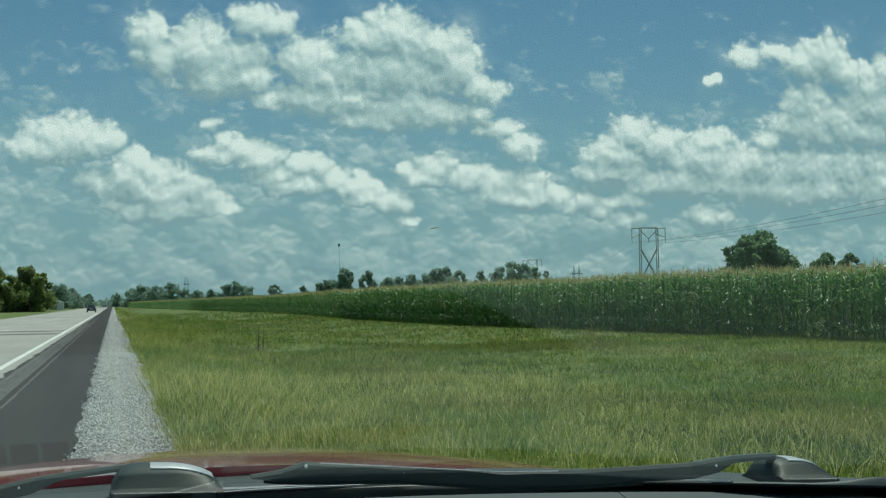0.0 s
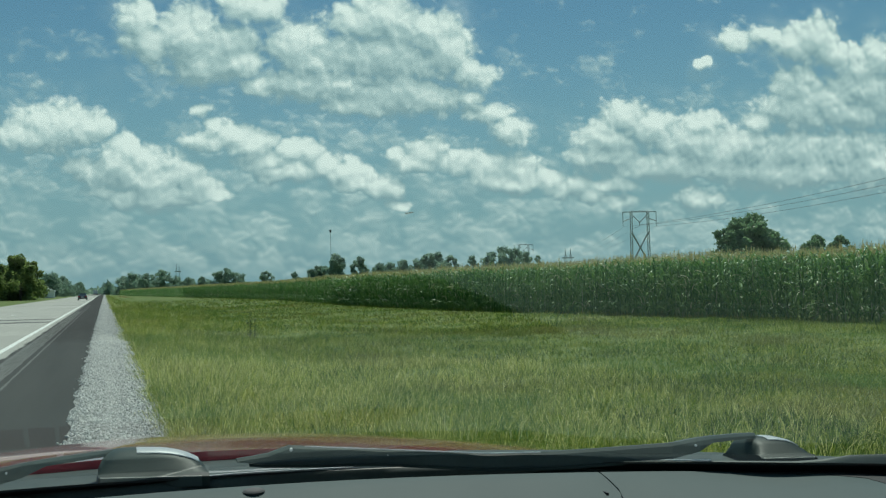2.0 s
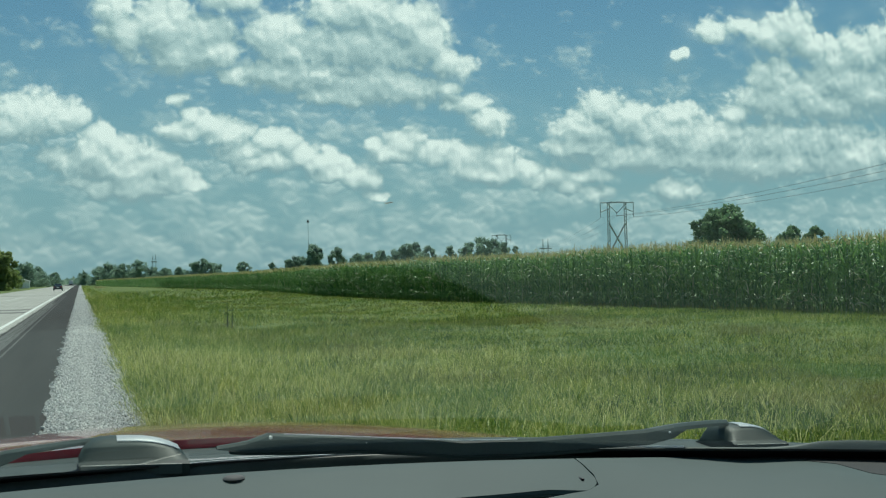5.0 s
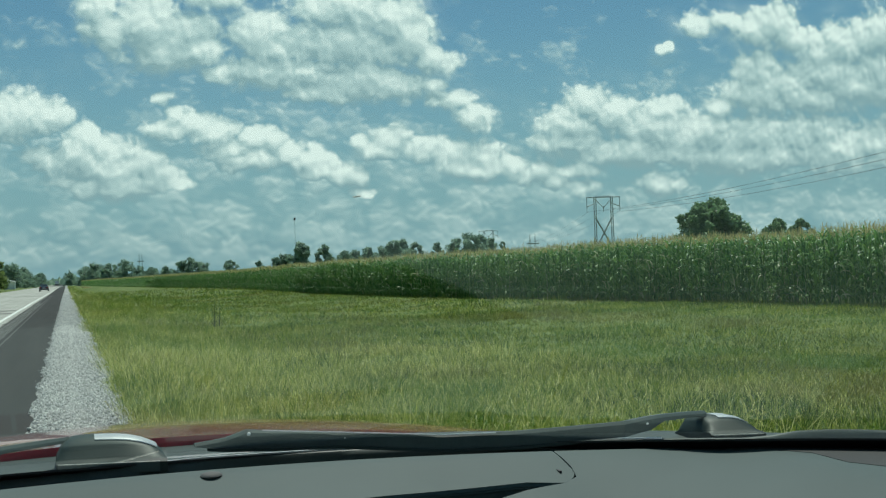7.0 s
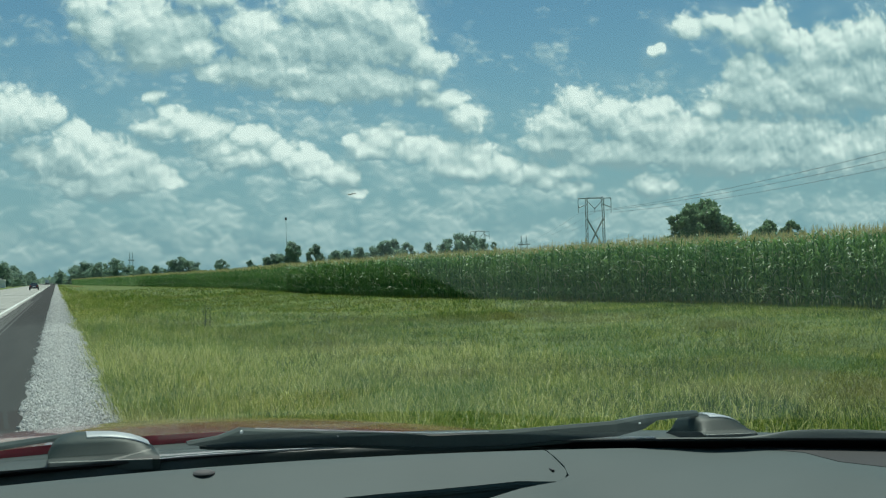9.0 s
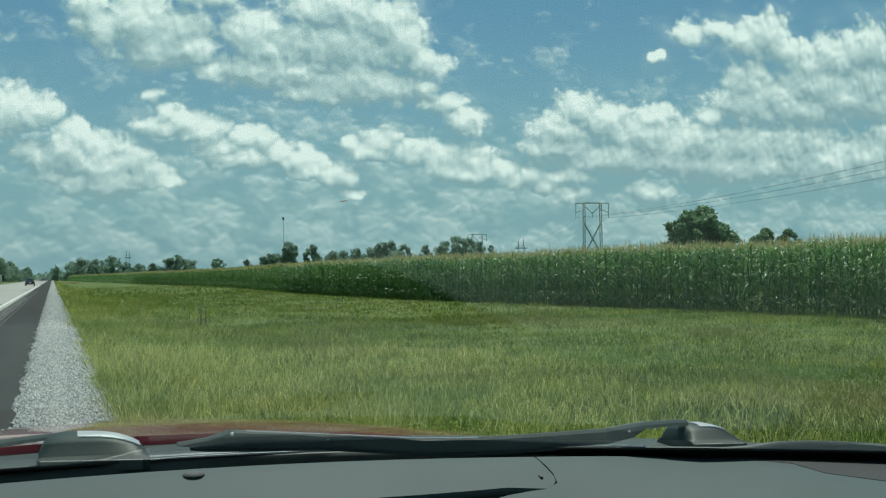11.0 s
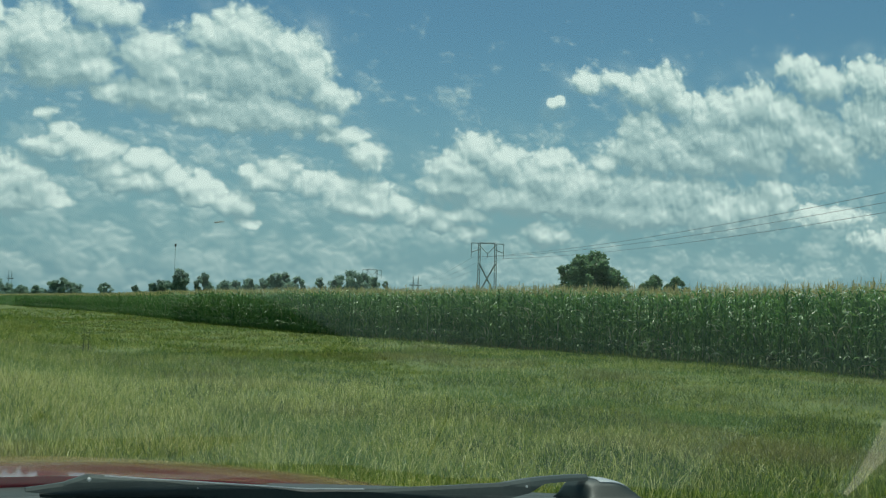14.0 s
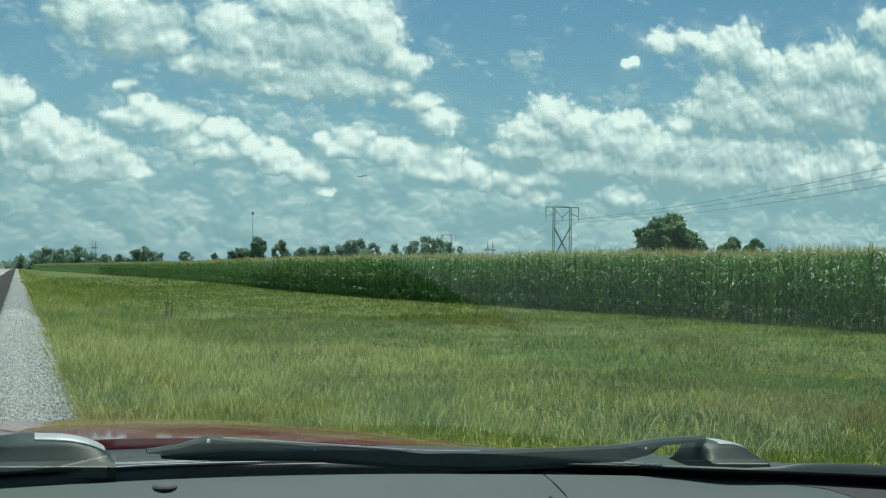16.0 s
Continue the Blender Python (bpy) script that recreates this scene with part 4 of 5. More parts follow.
def cable(a, b, sag, r, label):
    cu = bpy.data.curves.new("power_line", "CURVE")
    cu.dimensions, cu.bevel_depth, cu.bevel_resolution = "3D", r, 1
    sp = cu.splines.new("POLY")
    sp.points.add(40)
    for k in range(41):
        t = k / 40
        p = Vector(a).lerp(Vector(b), t)
        sp.points[k].co = (p.x, p.y, p.z - sag * 4 * t * (1 - t), 1)
    cu.materials.append(WIRE)
    return tagged(new("power_line", cu), label, "power line", "power lines")


tx, ty = at(0.5155, 340)
for off, z in ((-5.8, 20.0), (0, 20.4), (5.8, 20.0)):
    cable((tx + off, ty, z), (140 + off, 60, 27.1 - 0.13 * off), 3.5, 0.04, "sagging dark power cable between pylons")
    fx, fy = at(0.4364, 700)
    cable((tx + off, ty, z), (fx + off * 0.7, fy, 19), 2.0, 0.035, "faint far power cable between pylons")

mx, my = at(0.1997, 800)
mast = thing("radio_mast", (mx, my, 0), "slim grey radio mast with a dark top", "mast")
part("pole", bar((0, 0, 0), (0, 0, 43), 0.17, 0.13, 6), STEEL, mast)
part("antenna", box((-0.6, -0.6, 42.0), (0.6, 0.6, 44.0), 0.2), JOINT, mast)


# ---- across the road ----
def shed(x, y):
    root = thing("shed", (x, y, 0), "small white metal farm shed among trees", "shed")
    part("wall", box((-3.4, -4, 0), (3.4, 4, 2.6), 0.03), WHITE, root)
    bm = loft([[(-3.8, -4.4, 2.55), (3.8, -4.4, 2.55), (0, -4.4, 3.7)], [(-3.8, 4.4, 2.55), (3.8, 4.4, 2.55), (0, 4.4, 3.7)]])
    part("roof", bm, WHITE, root)
    part("door", box((-1.2, -4.06, 0), (1.2, -3.99, 2.2)), STEEL, root)


shed(*at(-0.0488, 420))


def sedan(x, y, paint, label, turn=0.0):
    """A saloon seen mostly from behind."""
    root = thing("car", (x, y, 0), label, "car", "cars by the road")
    root.rotation_euler = (0, 0, radians(turn))
    prof = [(-2.35, 0.42, 0.70), (-2.30, 0.95, 0.82), (-1.75, 1.02, 0.86), (0.8, 0.98, 0.88), (1.9, 0.86, 0.85), (2.35, 0.70, 0.74)]
    rows = [[(-w, yy, 0.32), (w, yy, 0.32), (w, yy, z * 0.72), (w * 0.93, yy, z), (-w * 0.93, yy, z), (-w, yy, z * 0.72)] for yy, z, w in prof]
    part("body", loft(rows), paint, root, smooth_faces=False)
    cab = [(-1.75, 1.0, 0.72, 1.02), (-1.0, 1.0, 0.62, 1.40), (0.1, 1.0, 0.62, 1.43), (1.0, 0.98, 0.72, 1.0)]
    rows = [[(-0.76, yy, z0 - 0.04), (0.76, yy, z0 - 0.04), (w, yy, z1), (-w, yy, z1)] for yy, z0, w, z1 in cab]
    part("cabin", loft(rows), CAR_GLASS, root)
    part("roof", box((-0.63, -1.0, 1.39), (0.63, 0.15, 1.45), 0.02), paint, root)
    for sx in (-1, 1):
        part("tail_lamp", box((sx * 0.66 - 0.16, -2.36, 0.72), (sx * 0.66 + 0.16, -2.28, 0.90), 0.02), LAMP_RED, root)
        for yy in (-1.45, 1.45):
            wheel = part("wheel", bar((sx * 0.70, yy, 0.32), (sx * 0.90, yy, 0.32), 0.32, sides=18), TYRE, root)
            part("rim", bar((sx * 0.90, yy, 0.32), (sx * 0.91, yy, 0.32), 0.20, sides=12), STEEL, wheel)
    part("bumper", box((-0.84, -2.42, 0.36), (0.84, -2.30, 0.60), 0.03), paint, root)
    part("number_plate", box((-0.24, -2.44, 0.62), (0.24, -2.40, 0.76)), WHITE, root, "pale blank number plate")
    return root


sedan(LINE_X - 1.6, 235, CAR_DARK, "dark blue-grey saloon car driving away on concrete")
sedan(-21.5, 300, WHITE, "white saloon car parked on grass by trees", 70)
sedan(-24.5, 306, WHITE, "white saloon car parked on grass by trees", 80)


def box_truck(x, y):
    root = thing("truck", (x, y, 0), "white box lorry far down the road", "truck")
    part("cargo_box", box((-1.25, -3.2, 0.9), (1.25, 2.6, 3.2), 0.04), WHITE, root)
    part("cab", box((-1.15, 2.75, 0.6), (1.15, 4.4, 2.5), 0.15), WHITE, root)
    part("chassis", box((-0.9, -3.0, 0.5), (0.9, 4.2, 0.9)), TYRE, root)
    for sx in (-1, 1):
        for yy in (-2.0, 3.4):
            part("wheel", bar((sx * 0.85, yy, 0.45), (sx * 1.2, yy, 0.45), 0.45, sides=14), TYRE, root)


box_truck(LINE_X - 3.0, 760)


# ---- the car that the camera sits in ----
CX = 0.08          # the car's middle line
DECK = 1.321       # height of the dashboard's top


def sill(x):
    """The y of the windscreen's foot."""
    return 1.125 - 0.46 * (x - CX) ** 2


def foot(x):
    """The glass stands a little further out in the middle."""
    return sill(x) + 0.02 + float(np.interp(x, [-0.6, -0.3, 0.40, 0.62], [0.0, 0.04, 0.04, 0.0]))


def pane(x, t, lift=0.0):
    """A point of the windscreen: t runs up the glass."""
    return Vector((x - 0.1 * t * (x - CX) / 0.79, foot(x) - t - 0.40 * lift, 1.305 + 0.44 * t - 0.91 * lift))


own = thing("minivan", (CX, -0.6, 0), "red minivan parked on the gravel, seen from inside", "car")
INV = Matrix.Translation((-CX, 0.6, 0))


def own_part(name, bm, mat, label="", soft=False, parent=None):
    bm.transform(INV)
    return part(name, bm, mat, parent or own, label, soft)


span = np.linspace(-0.69, 0.85, 41)
grid = np.array([[pane(x, t) for x in span] for t in np.linspace(0.0, 1.04, 15)])
idx = np.arange(14 * 41).reshape(14, 41)[:, :-1].ravel()
windscreen = solid("windscreen", arrays("windscreen", grid.reshape(-1, 3) - np.array([CX, -0.6, 0]), np.stack([idx, idx + 1, idx + 42, idx + 41], 1), GLASS), own, "large raked tinted windscreen")
windscreen.visible_shadow = False
for f in windscreen.data.polygons:
    f.use_smooth = True
own_part("screen_border", sheet([[pane(x, t * float(np.interp(x, [-0.69, -0.30, 0.10, 0.35, 0.62], [2.0, 1.9, 1.2, 1.0, 1.6])), 0.004) for x in np.linspace(-0.69, 0.85, 60)] for t in (-0.004, 0.010, 0.030)], 0.002), BLACK, "black ceramic band along the windscreen foot")
for side, x in (("r", 0.845), ("l", -0.685)):
    s = 1 if side == "r" else -1
    own_part("side_border", sheet([[pane(x - s * k, t, 0.004) for t in np.linspace(0, 1.04, 16)] for k in (-0.006, 0.012, 0.030)], 0.002), BLACK)
bm = bmesh.new()
for a, b in ((0.0, 0.0), (0.0022, 0.0008)):
    bmesh.ops.create_icosphere(bm, subdivisions=2, radius=0.0008, matrix=Matrix.Translation(pane(0.170 + a, 0.545 + b, -0.001)) @ Matrix.Diagonal((1.9, 0.9, 0.5, 1)))
own_part("insect_spot", bm, DIRT, "small dried insect smear on the glass")


# dashboard: a raised deck over a dark instrument recess, a vent trough along the glass
def fall(x):
    """How the deck falls away to the passenger's side."""
    return float(np.interp(x, [0.40, 0.62], [0.947, 1.0]))


def crown(x):
    """The y of the deck's front edge, behind the vent trough."""
    return fall(x) * sill(x / fall(x)) + 0.002


def seam(y):
    return np.interp(y, [0.942, 0.951, 0.965, 1.06], [0.436, 0.4505, 0.456, 0.456])


def deck_edge(x):
    """The y of the deck's rear lip over the instruments."""
    return float(np.interp(x, [-0.70, 0.0, 0.25, 0.436], [0.93, 0.9766, 0.971, 0.942]))


def recess_edge(x):
    return np.interp(x, [-0.7, 0.06, 0.294, 0.358, 0.436], [0.84, 0.89, 0.911, 0.928, 0.942])


def tilt(x):
    """How steeply the deck falls towards the seats."""
    return float(np.interp(x, [0.46, 0.66], [0.28, 0.0]))


def deck(x, y):
    back = max(0.0, 0.50 - y)
    edge = max(0.0, y - (crown(x) - 0.02))
    return DECK - 0.189 * (fall(x) - 0.947) - tilt(x) * max(0.0, crown(x) - max(y, 0.6)) - 0.55 * back ** 1.7 - 5.0 * edge ** 2 - 0.012 * max(0.0, (x - CX) ** 2 - 0.35)


def plate(x0, x1, y0, y1, nx=26, ny=12, drop=0.0):
    """A dashboard plate between two edges across (of y) and two along (of x)."""
    rows = []
    for j in range(ny):
        row = []
        for i in range(nx):
            a, b = i / (nx - 1), j / (ny - 1)
            x = x0(0.9) + a * (x1(0.9) - x0(0.9))
            for _ in range(6):
                y = y0(x) + b * (y1(x) - y0(x))
                x = x0(y) + a * (x1(y) - x0(y))
            row.append((x, y, deck(x, y) - drop))
        rows.append(row)
    return sheet(rows, 0.012)


left_end, right_end, rear = (lambda y: -0.70), (lambda y: float(np.interp(y, [0.25, 0.65, 0.749, 0.871, 0.95], [0.62, 0.723, 0.773, 0.812, 0.84]))), (lambda x: 0.25)
own_part("dashboard", plate(left_end, lambda y: seam(y) - 0.0006, deck_edge, crown), DASH, "matt grey moulded dashboard top", True)


def along(pts, t):
    """The point at a share t of a line's length."""
    pts = [Vector(q) for q in pts]
    cuts = np.cumsum([0.0] + [(b - a).length for a, b in zip(pts, pts[1:])])
    d = t * cuts[-1]
    k = min(max(int(np.searchsorted(cuts, d)) - 1, 0), len(pts) - 2)
    return pts[k].lerp(pts[k + 1], (d - cuts[k]) / (cuts[k + 1] - cuts[k]))


panel_left = ((-0.70, 0.84), (0.06, 0.89), (0.2946, 0.911), (0.3586, 0.928), (0.4372, 0.942), (0.4517, 0.951), (0.4572, 0.965), (0.4572, crown(0.4572)))
panel_right = ((0.62, 0.40), (0.715, 0.65), (0.778, 0.752), (0.815, crown(0.815)))
rows = []
for b in np.linspace(0, 1, 60):
    lo, hi = along(panel_left, b), along(panel_right, b)
    row = []
    for a in np.linspace(0, 1, 34):
        q = lo.lerp(hi, a)
        top = along(panel_left, 1).lerp(along(panel_right, 1), a)
        yy = q.y + b ** 3 * (crown(top.x) - top.y)
        row.append((q.x, yy, deck(q.x, yy)))
    rows.append(row)
own_part("dash_panel", sheet(rows, 0.012), DASH, "", True)
rows = []
for b in np.linspace(0, 1, 10):
    rows.append([(x, 0.25 + b * (y - 0.25), deck(x, 0.25 + b * (y - 0.25))) for x, y in [tuple(Vector((-0.70, 0.84)).lerp(Vector((0.60, 0.40)), a)) for a in np.linspace(0, 1, 24)]])
own_part("dash_rear", sheet(rows, 0.012), DASH, "", True)
own_part("dash_backing", plate(lambda y: 0.36, lambda y: 0.50, lambda x: 0.950, lambda x: crown(x) - 0.004, drop=0.0125), DASH_DARK)
xs = np.linspace(-0.69, 0.435, 26)
own_part("instrument_recess", sheet([[(x, deck_edge(x) + 0.009, deck(x, deck_edge(x)) - 0.010) for x in xs], [(x, deck_edge(x) + 0.006, deck(x, deck_edge(x)) - 0.07) for x in xs], [(x, min(deck_edge(x) - 0.01, recess_edge(x) + 0.02), deck(x, deck_edge(x)) - 0.085) for x in xs], [(x, recess_edge(x) - 0.012, deck(x, recess_edge(x)) - 0.014) for x in xs]], 0.004), RECESS, "dark instrument recess below the deck")
own_part("deck_lip", sheet([[(x, deck_edge(x) - 0.0003, deck(x, deck_edge(x)) - 0.0006) for x in xs], [(x, deck_edge(x) - 0.0013, deck(x, deck_edge(x)) - 0.003) for x in xs], [(x, deck_edge(x) + 0.0005, deck(x, deck_edge(x)) - 0.006) for x in xs]], 0.002), DASH, "worn lip of the deck")
xs = np.linspace(-0.70, 0.83, 50)
own_part("vent_trough", sheet([[(x, crown(x) - 0.004, deck(x, crown(x)) - 0.006) for x in xs], [(x, crown(x) + 0.004, deck(x, crown(x)) - 0.008) for x in xs], [(x, max(crown(x) + 0.006, 0.5 * (crown(x) + foot(x))), deck(x, crown(x)) - 0.012) for x in xs], [(x, max(crown(x) + 0.008, foot(x) - 0.006), min(1.302, deck(x, crown(x)) - 0.010)) for x in xs]], 0.004), DASH)
vx = np.linspace(-0.60, 0.37, 40)
own_part("defroster_vent", sheet([[(x, crown(x) + 0.006, deck(x, crown(x)) - 0.0075) for x in vx], [(x, crown(x) + 0.040 - 0.022 * max(0.0, (x - 0.25) / 0.12), deck(x, crown(x)) - 0.0105) for x in vx]], 0.002), BLACK, "black defroster vent along the glass")
for k in range(14):
    x = -0.36 + 0.026 * k
    own_part("vent_rib", box((x, crown(x) + 0.001, deck(x, crown(x)) - 0.016), (x + 0.004, crown(x) + 0.033, deck(x, crown(x)) - 0.0060), 0.0005), DASH)
inner = ((0.640, 0.972), (0.684, 0.906), (0.680, 0.850), (0.708, 0.790), (0.768, 0.745))
outer = ((0.655, 0.966), (0.712, 0.936), (0.758, 0.906), (0.802, 0.868), (0.782, 0.790))


def between(pts, s):
    k = min(int(s * 4), 3)
    return Vector((*pts[k], 0)).lerp(Vector((*pts[k + 1], 0)), s * 4 - k)


rows = []
for k in range(7):
    row = []
    for s in np.linspace(0, 1, 25):
        p = between(inner, s).lerp(between(outer, s), k / 6)
        row.append((p.x, min(p.y, crown(p.x) - 0.002), deck(p.x, p.y) + 0.0005))
    rows.append(row)
own_part("speaker_grille", sheet(rows, 0.0012), GRILLE, "dark perforated speaker grille")
bm = bmesh.new()
bmesh.ops.create_uvsphere(bm, u_segments=16, v_segments=8, radius=1, matrix=Matrix.Translation((0.124, 1.050, deck(0.124, 1.050))) @ Matrix.Diagonal((0.0105, 0.0105, 0.0034, 1)))
own_part("light_sensor", bm, SENSOR, "small dark domed light sensor", True)
own_part("clip_mark", box((0.4390, 0.961, DECK - 0.024), (0.4418, 0.972, deck(0.44, 0.966) + 0.0012), 0.0008), BLACK)

# pillars, doors, roof
for s in (1, -1):
    edge_x = 0.828 if s > 0 else -0.668
    rows = []
    for t in np.linspace(-0.06, 1.06, 15):
        e = pane(edge_x, t, 0.006)
        w = 1.0 + 0.35 * max(0.0, 0.12 - t) / 0.12
        rows.append([e, e + Vector((s * 0.07, 0.01, 0.0)), e + Vector((s * 0.10, -0.14 * w, -0.05)), e + Vector((s * 0.03 - s * 0.02 * (w - 1), -0.13 * w, -0.065 * w)), e + Vector((s * 0.002, -0.055 * w, -0.035 * w))])
    own_part("windscreen_pillar", loft(rows), PILLAR, "grey moulded windscreen pillar trim", True)
    own_part("door_trim", box((edge_x + s * 0.02 - 0.05, -1.0, 0.45), (edge_x + s * 0.02 + 0.05, 0.80, 1.235), 0.03), DASH_DARK, "dark inner door trim")
    own_part("body_side", box((edge_x + s * 0.10 - 0.05, -2.9, 0.28), (edge_x + s * 0.10 + 0.05, 0.9, 1.17), 0.04), RED, "red painted body side")
    own_part("front_wing", box((edge_x + s * 0.09 - 0.05, 0.85, 0.40), (edge_x + s * 0.09 + 0.05, 2.25, 1.02), 0.05), RED, "red painted front wing")
    own_part("rear_pillar", box((edge_x + s * 0.06 - 0.05, -1.15, 1.15), (edge_x + s * 0.06 + 0.05, -1.0, 1.76), 0.02), TRIM)
    own_part("back_panel", box((edge_x + s * 0.06 - 0.05, -2.9, 1.15), (edge_x + s * 0.06 + 0.05, -2.1, 1.76), 0.02), RED)
    for y in (1.55, -1.95):
        wheel = own_part("wheel", bar((edge_x + s * 0.0, y, 0.34), (edge_x + s * 0.16, y, 0.34), 0.34, sides=28), TYRE)
        rim = bar((edge_x + s * 0.155, y, 0.34), (edge_x + s * 0.165, y, 0.34), 0.22, sides=20)
        own_part("rim", rim, STEEL, "", False, wheel)
own_part("roof", box((-0.72, -2.9, 1.765), (0.88, 0.02, 1.80), 0.012), RED, "red roof panel")
own_part("headliner", box((-0.70, -2.85, 1.745), (0.86, 0.015, 1.762), 0.004), CLOTH, "pale grey cloth headliner")
own_part("tailgate", box((-0.72, -2.95, 0.35), (0.88, -2.88, 1.20), 0.02), RED)
own_part("floor_pan", box((-0.78, -2.9, 0.24), (0.94, 1.0, 0.30)), RUBBER)
own_part("bulkhead", box((-0.74, 0.95, 0.30), (0.90, 1.00, 1.22)), RUBBER)
own_part("dash_face", box((-0.70, 0.24, 0.62), (0.835, 0.30, 1.235), 0.01), DASH)

foot_in = ((0.8134, 0.8742, 1.3070), (0.796, 0.812, 1.3105), (0.779, 0.760, 1.3105), (0.752, 0.708, 1.2960))
foot_mid = ((0.826, 0.866, 1.3110), (0.826, 0.806, 1.3235), (0.815, 0.752, 1.3230), (0.792, 0.700, 1.2980))
foot_out = ((0.832, 0.862, 1.3120), (0.845, 0.796, 1.3270), (0.848, 0.728, 1.3220), (0.835, 0.670, 1.2840))
rows = []
for k in range(13):
    a = k / 12
    rows.append([(along(foot_in, t) * (1 - a) ** 2 + along(foot_mid, t) * 2 * a * (1 - a) + along(foot_out, t) * a * a) for t in np.linspace(0, 1, 18)])
own_part("pillar_foot", sheet(rows, 0.003), TRIM, "pale sunlit trim at the pillar foot", True)

# cowl, seal and hood
xs = np.linspace(-0.78, 0.94, 70)


def bulge(x):
    """How the seal swells beside the passenger's pivot cover."""
    return float(np.interp(x, [0.0, 0.12, 0.60, 0.685, 0.70, 0.75, 0.80, 0.85], [0.0, 0.0030, 0.0020, 0.0015, 0.0080, 0.0105, 0.0085, 0.0030]))


own_part("cowl", sheet([[(x, sill(x) + d, z - 0.02 * (x - CX) ** 2) for x in xs] for d, z in ((0.022, 1.288), (0.036, 1.305), (0.08, 1.310), (0.14, 1.312), (0.175, 1.311))], 0.01), WIPER, "dark grey plastic cowl below the windscreen", True)
own_part("seal", sheet([[(x, sill(x) + d, z + bulge(x) * k) for x in xs[3:-3]] for d, z, k in ((0.020, 1.302, 0.0), (0.022, 1.309, 0.5), (0.0245, 1.3125, 0.9), (0.028, 1.3138, 1.0), (0.032, 1.3132, 1.0), (0.036, 1.306, 0.6))], 0.004), WIPER, "shiny rubber seal along the glass", True)
# A light-coloured strip stands in for the highlight along the seal.
own_part("seal_edge", sheet([[(x, sill(x) + d, 1.3148 + bulge(x)) for x in xs[16:-14] if 0.09 < x < 0.655] for d in (0.0270, 0.0295)], 0.002), GLINT_METAL, "thin bright strip imitating a highlight on the rubber seal")


def hood_z(x, y):
    c = np.interp(y, [1.1, 1.29, 1.5, 1.75, 2.0, 2.2, 2.35], [1.33, 1.322, 1.308, 1.283, 1.247, 1.185, 1.06])
    return c - 0.16 * (x - CX) ** 2 - 0.25 * max(0.0, abs(x - CX) - 0.62) ** 1.5


rows = []
for t in np.linspace(0, 1, 22):
    rows.append([(x, (sill(x) + 0.165) * (1 - t) + t * (2.34 - 0.15 * (x - CX) ** 2), hood_z(x, (sill(x) + 0.165) * (1 - t) + t * 2.34)) for x in xs])
own_part("hood", sheet(rows, 0.02), RED, "glossy red hood", True)
own_part("front_bumper", box((-0.78, 2.15, 0.32), (0.94, 2.40, 1.05), 0.08), RED)


# wipers
def hub(x0, x1, off, low, high, label):
    """A rounded plastic cover over a wiper pivot, flat below, domed above."""
    rows, cap = [], []
    for k in range(15):
        s = k / 14
        x = x0 + (x1 - x0) * s
        y = sill((x0 + x1) / 2) + off - 0.30 * (s - 0.5) * (x1 - x0)
        rise = (1 - abs(2 * s - 1) ** (6.0 if s < 0.5 else 2.4)) ** 0.55 * (high - low - 0.012) * (0.95 - 0.12 * s + 0.10 * math.sin(math.pi * s))
        zt = low + 0.012 + max(rise, 0.0)
        ring = [(x, y - 0.030, low), (x, y - 0.030, low + 0.010), (x, y - 0.024, low + 0.0125), (x, y - 0.020, min(zt, low + 0.014)), (x, y - 0.012, zt - 0.3 * (zt - low - 0.012)), (x, y, zt), (x, y + 0.03, zt), (x, y + 0.055, low)]
        rows.append(ring)
        if 5 <= k <= 13:
            cap.append([(x, y - 0.005, zt - 0.11 * (zt - low - 0.012) + 0.0012), (x, y + 0.001, zt + 0.0012), (x, y + 0.020, zt + 0.0012)])
    cover = own_part("pivot_cover", loft(rows), RUBBER, label, True)
    # The sun's highlight on the plastic dome is laid on as a bright strip.
    own_part("cover_edge", sheet(cap, 0.001), GLINT_METAL, "bright strip imitating sun on the cover's top", True, cover)
    mid = [(x0 + (x1 - x0) * s, sill((x0 + x1) / 2) + off - 0.30 * (s - 0.5) * (x1 - x0)) for s in np.linspace(0.02, 0.93, 14)]
    base = sheet([[(x, y - 0.032, z) for x, y in mid] for z in (low + 0.0005, low + 0.0100)], 0.004, Vector((0, 1, 0)))
    own_part("cover_base", base, WIPER, "grey-green lower band of the cover", False, cover)
    rim = sheet([[(x, y - 0.0324, z) for x, y in mid] for z in (low + 0.0100, low + 0.0108)], 0.002, Vector((0, 1, 0)))
    own_part("cover_rim", rim, PILLAR, "thin pale moulded line", False, cover)


hub(-0.014, 0.092, 0.060, 1.309, 1.3415, "dark moulded cover over a wiper pivot")
hub(0.655, 0.711, 0.100, 1.303, 1.3300, "dark moulded cover over a wiper pivot")
ARM = ((0.118, 1.3345, 1.332), (0.149, 1.338, 1.328), (0.171, 1.345, 1.327), (0.190, 1.343, 1.326), (0.262, 1.337, 1.324), (0.368, 1.329, 1.3145),
       (0.434, 1.329, 1.3145), (0.490, 1.332, 1.318), (0.546, 1.336, 1.321), (0.579, 1.339, 1.326), (0.600, 1.3385, 1.3325), (0.640, 1.3365, 1.331), (0.668, 1.3345, 1.3295))


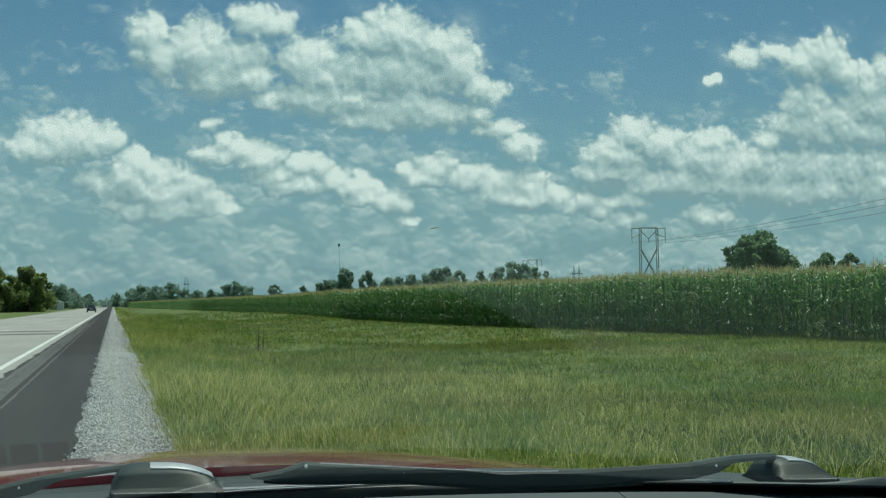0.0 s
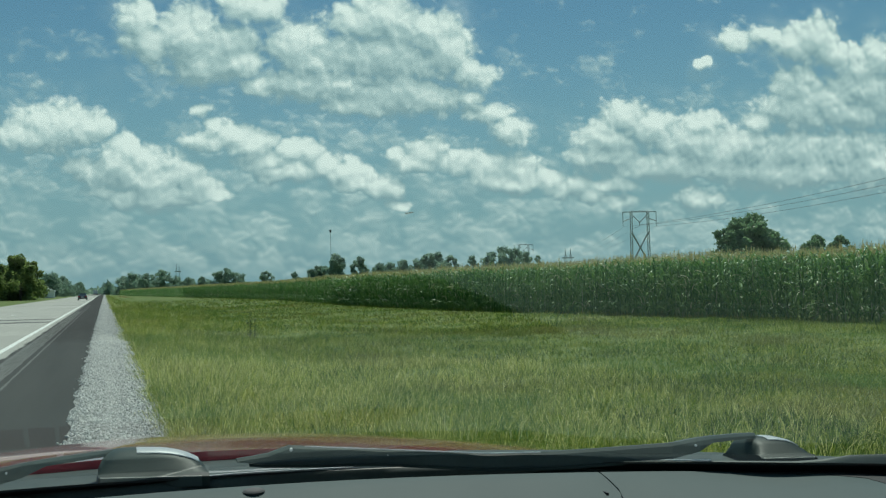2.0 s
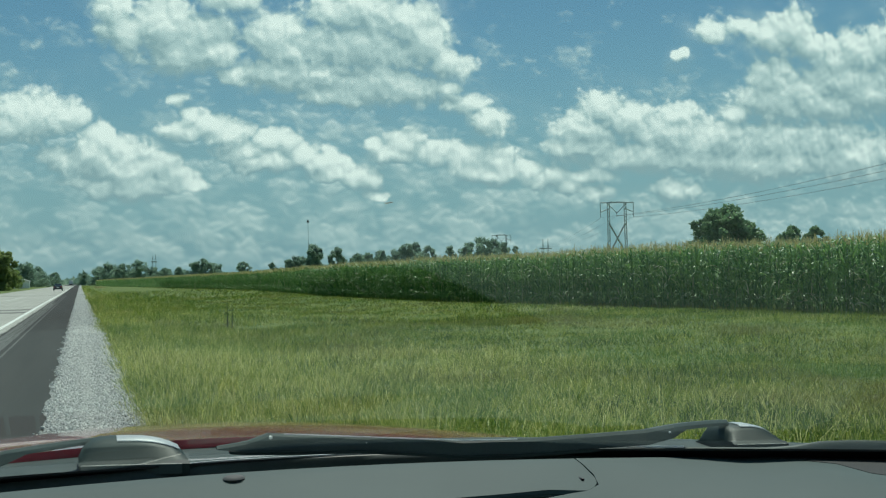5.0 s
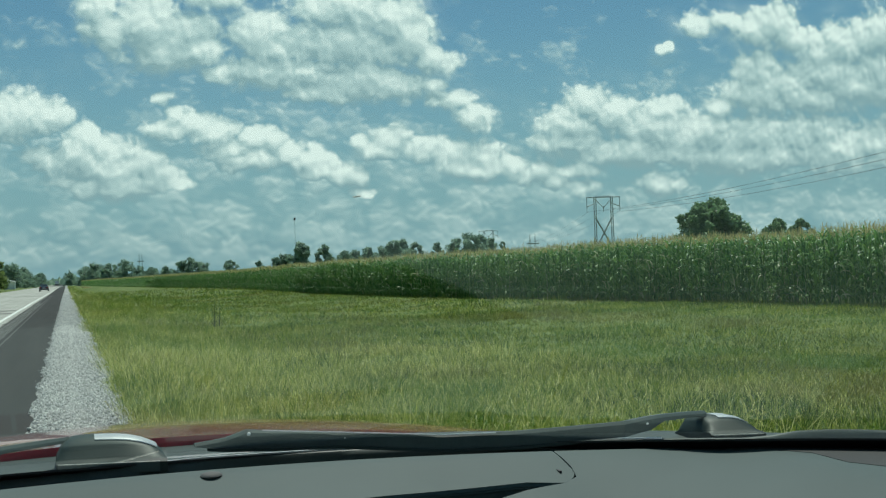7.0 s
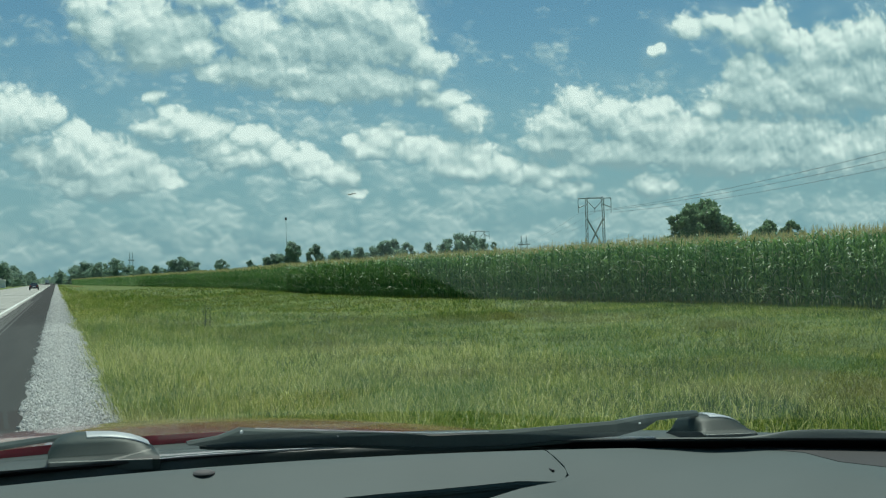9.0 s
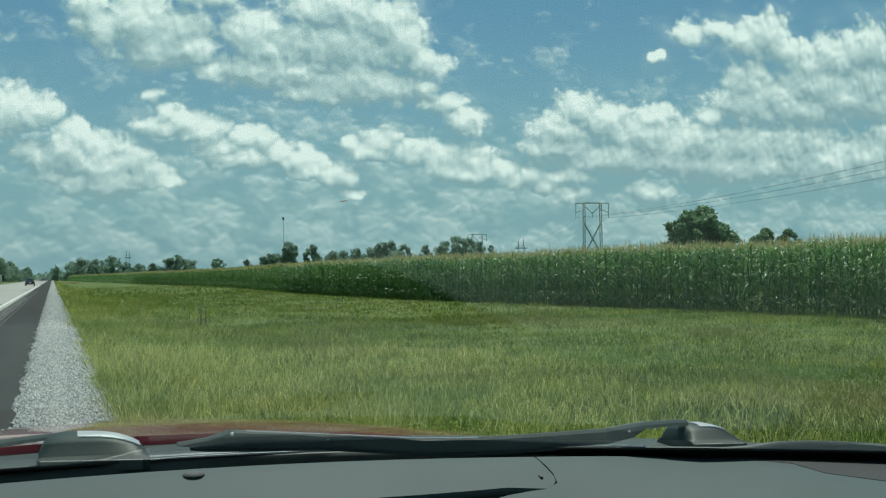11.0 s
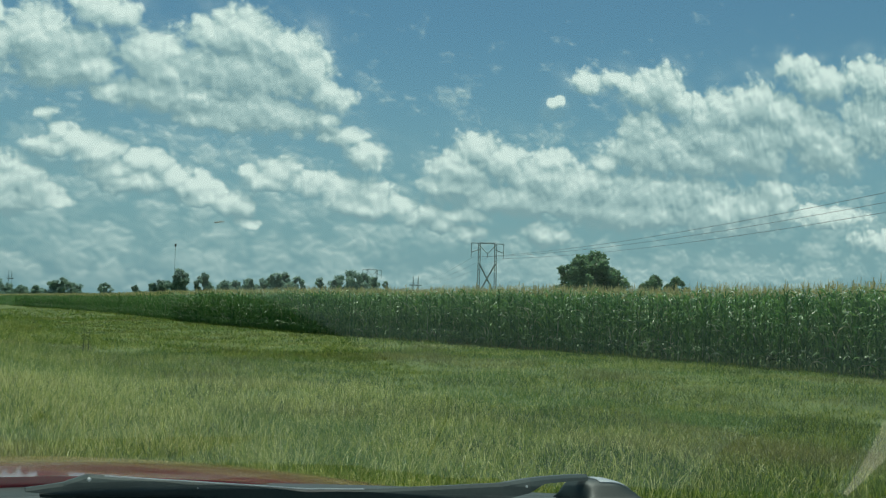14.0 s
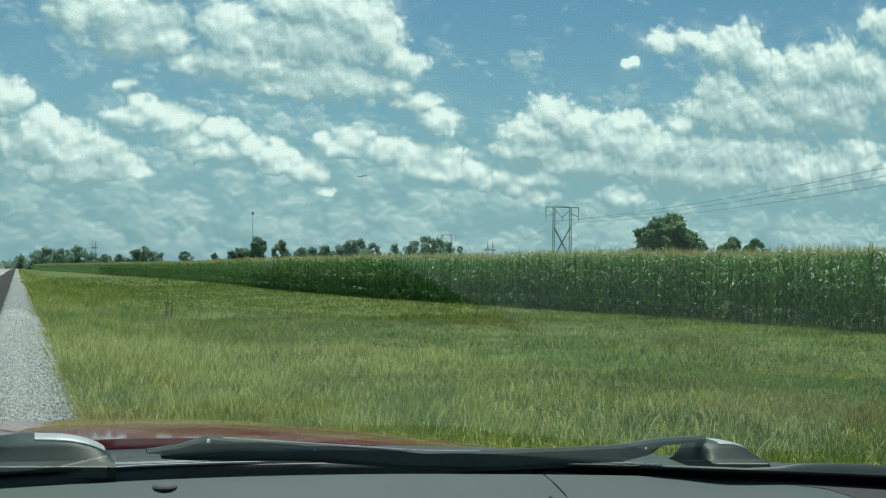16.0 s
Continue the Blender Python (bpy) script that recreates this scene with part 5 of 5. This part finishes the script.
def wiper(dx, dz, label):
    rows = []
    for x, z1, z0 in ARM:
        y = sill(x + dx) + 0.004 + (0.09 * max(0.0, x - 0.56) / 0.1)
        rows.append([(x + dx, y, z0 + dz), (x + dx, y + 0.012, z0 + dz), (x + dx, y + 0.012, z1 + dz), (x + dx, y + 0.003, z1 + dz + 0.0008), (x + dx, y, z1 + dz - 0.002)])
    arm = own_part("wiper_arm", loft(rows), WIPER, label)
    rows = []
    for x in np.linspace(0.13, 0.50, 24):
        z = float(np.interp(x, [a[0] for a in ARM], [a[2] for a in ARM])) - 0.002
        y = sill(x + dx) + 0.001
        rows.append([(x + dx, y, z - 0.001 + dz), (x + dx, y + 0.006, z - 0.001 + dz), (x + dx, y + 0.008, z + 0.002 + dz), (x + dx, y, z + 0.002 + dz)])
    own_part("wiper_blade", loft(rows), RUBBER, "dark rubber wiper blade", False, arm)
    bm = bmesh.new()
    for x, z, r in ((0.1715, 1.3415, 0.0022), (0.268, 1.3315, 0.001), (0.5675, 1.3345, 0.0014)):
        bmesh.ops.create_icosphere(bm, subdivisions=1, radius=r, matrix=Matrix.Translation((x + dx, sill(x + dx) + 0.004, z + dz)))
    own_part("rivet", bm, GLINT_METAL, "small shiny rivets", False, arm)
    # The highlight line on top of the arm is added as a thin bright strip.
    rows = [[(x + dx, sill(x + dx) + y, float(np.interp(x, [a[0] for a in ARM], [a[1] for a in ARM])) + dz + 0.0012) for y in (0.003, 0.0048)] for x in np.linspace(0.185, 0.42, 20)]
    own_part("arm_edge", sheet(rows, 0.0008), GLINT_METAL, "thin bright strip imitating sun on the arm's top edge", False, arm)


wiper(0.0, 0.0, "dark wiper arm resting low on the windscreen")
wiper(-0.662, 0.004, "dark wiper arm resting low on the windscreen")


# ---- pieces of the road: slabs and rumble grooves ----
def slab_mesh(w, l):
    bm = box((0, 0, -0.15), (w, l, 0.0), 0.012, segments=1)
    me = bpy.data.meshes.new("slab")
    bm.to_mesh(me)
    bm.free()
    me.materials.append(SLAB)
    return me


SLAB = CONCRETE.copy()
SLAB.name = "concrete slab"
st = SLAB.node_tree
pb = st.nodes["Principled BSDF"]
info = st.nodes.new("ShaderNodeObjectInfo")
old = pb.inputs["Base Color"].links[0].from_socket
vary = calc(st, "ADD", calc(st, "MULTIPLY", info.outputs["Random"], 0.16), 0.92)
cc = st.nodes.new("ShaderNodeCombineXYZ")
for k in range(3):
    st.links.new(vary, cc.inputs[k])
st.links.new(mixed(st, 1.0, old, cc.outputs[0], "MULTIPLY"), pb.inputs["Base Color"])
LANE = (LINE_X - 0.12 - ROAD_L) / 2
full, patch = slab_mesh(LANE - 0.012, 6.08), slab_mesh(LANE - 0.012, 2.86)
y = -30.0
while y < 620:
    if abs(y - 60.0) < 3.1:
        lengths = ((patch, 2.98),)
    else:
        lengths = ((full, 6.09),)
    for me, step in lengths:
        for lane in range(2):
            ob = new("slab", me)
            ob.location = (ROAD_L + lane * LANE + 0.006, y, 0.002)
            ob.parent = road
        y += step + (0.10 if 54 < y < 66 else 0.0)
v, f = [], []
for k in range(300):
    y0 = 4 + 0.30 * k
    i = len(v)
    v += [(-2.12, y0, 0.003), (-1.80, y0, 0.003), (-1.80, y0 + 0.14, 0.003), (-2.12, y0 + 0.14, 0.003)]
    f.append((i, i + 1, i + 2, i + 3))
strip = solid("rumble_strip", arrays("rumble_strip", np.array(v), np.array(f), PALE))
tagged(strip, "row of ground rumble grooves in dark asphalt", "rumble strip", kind="structure")
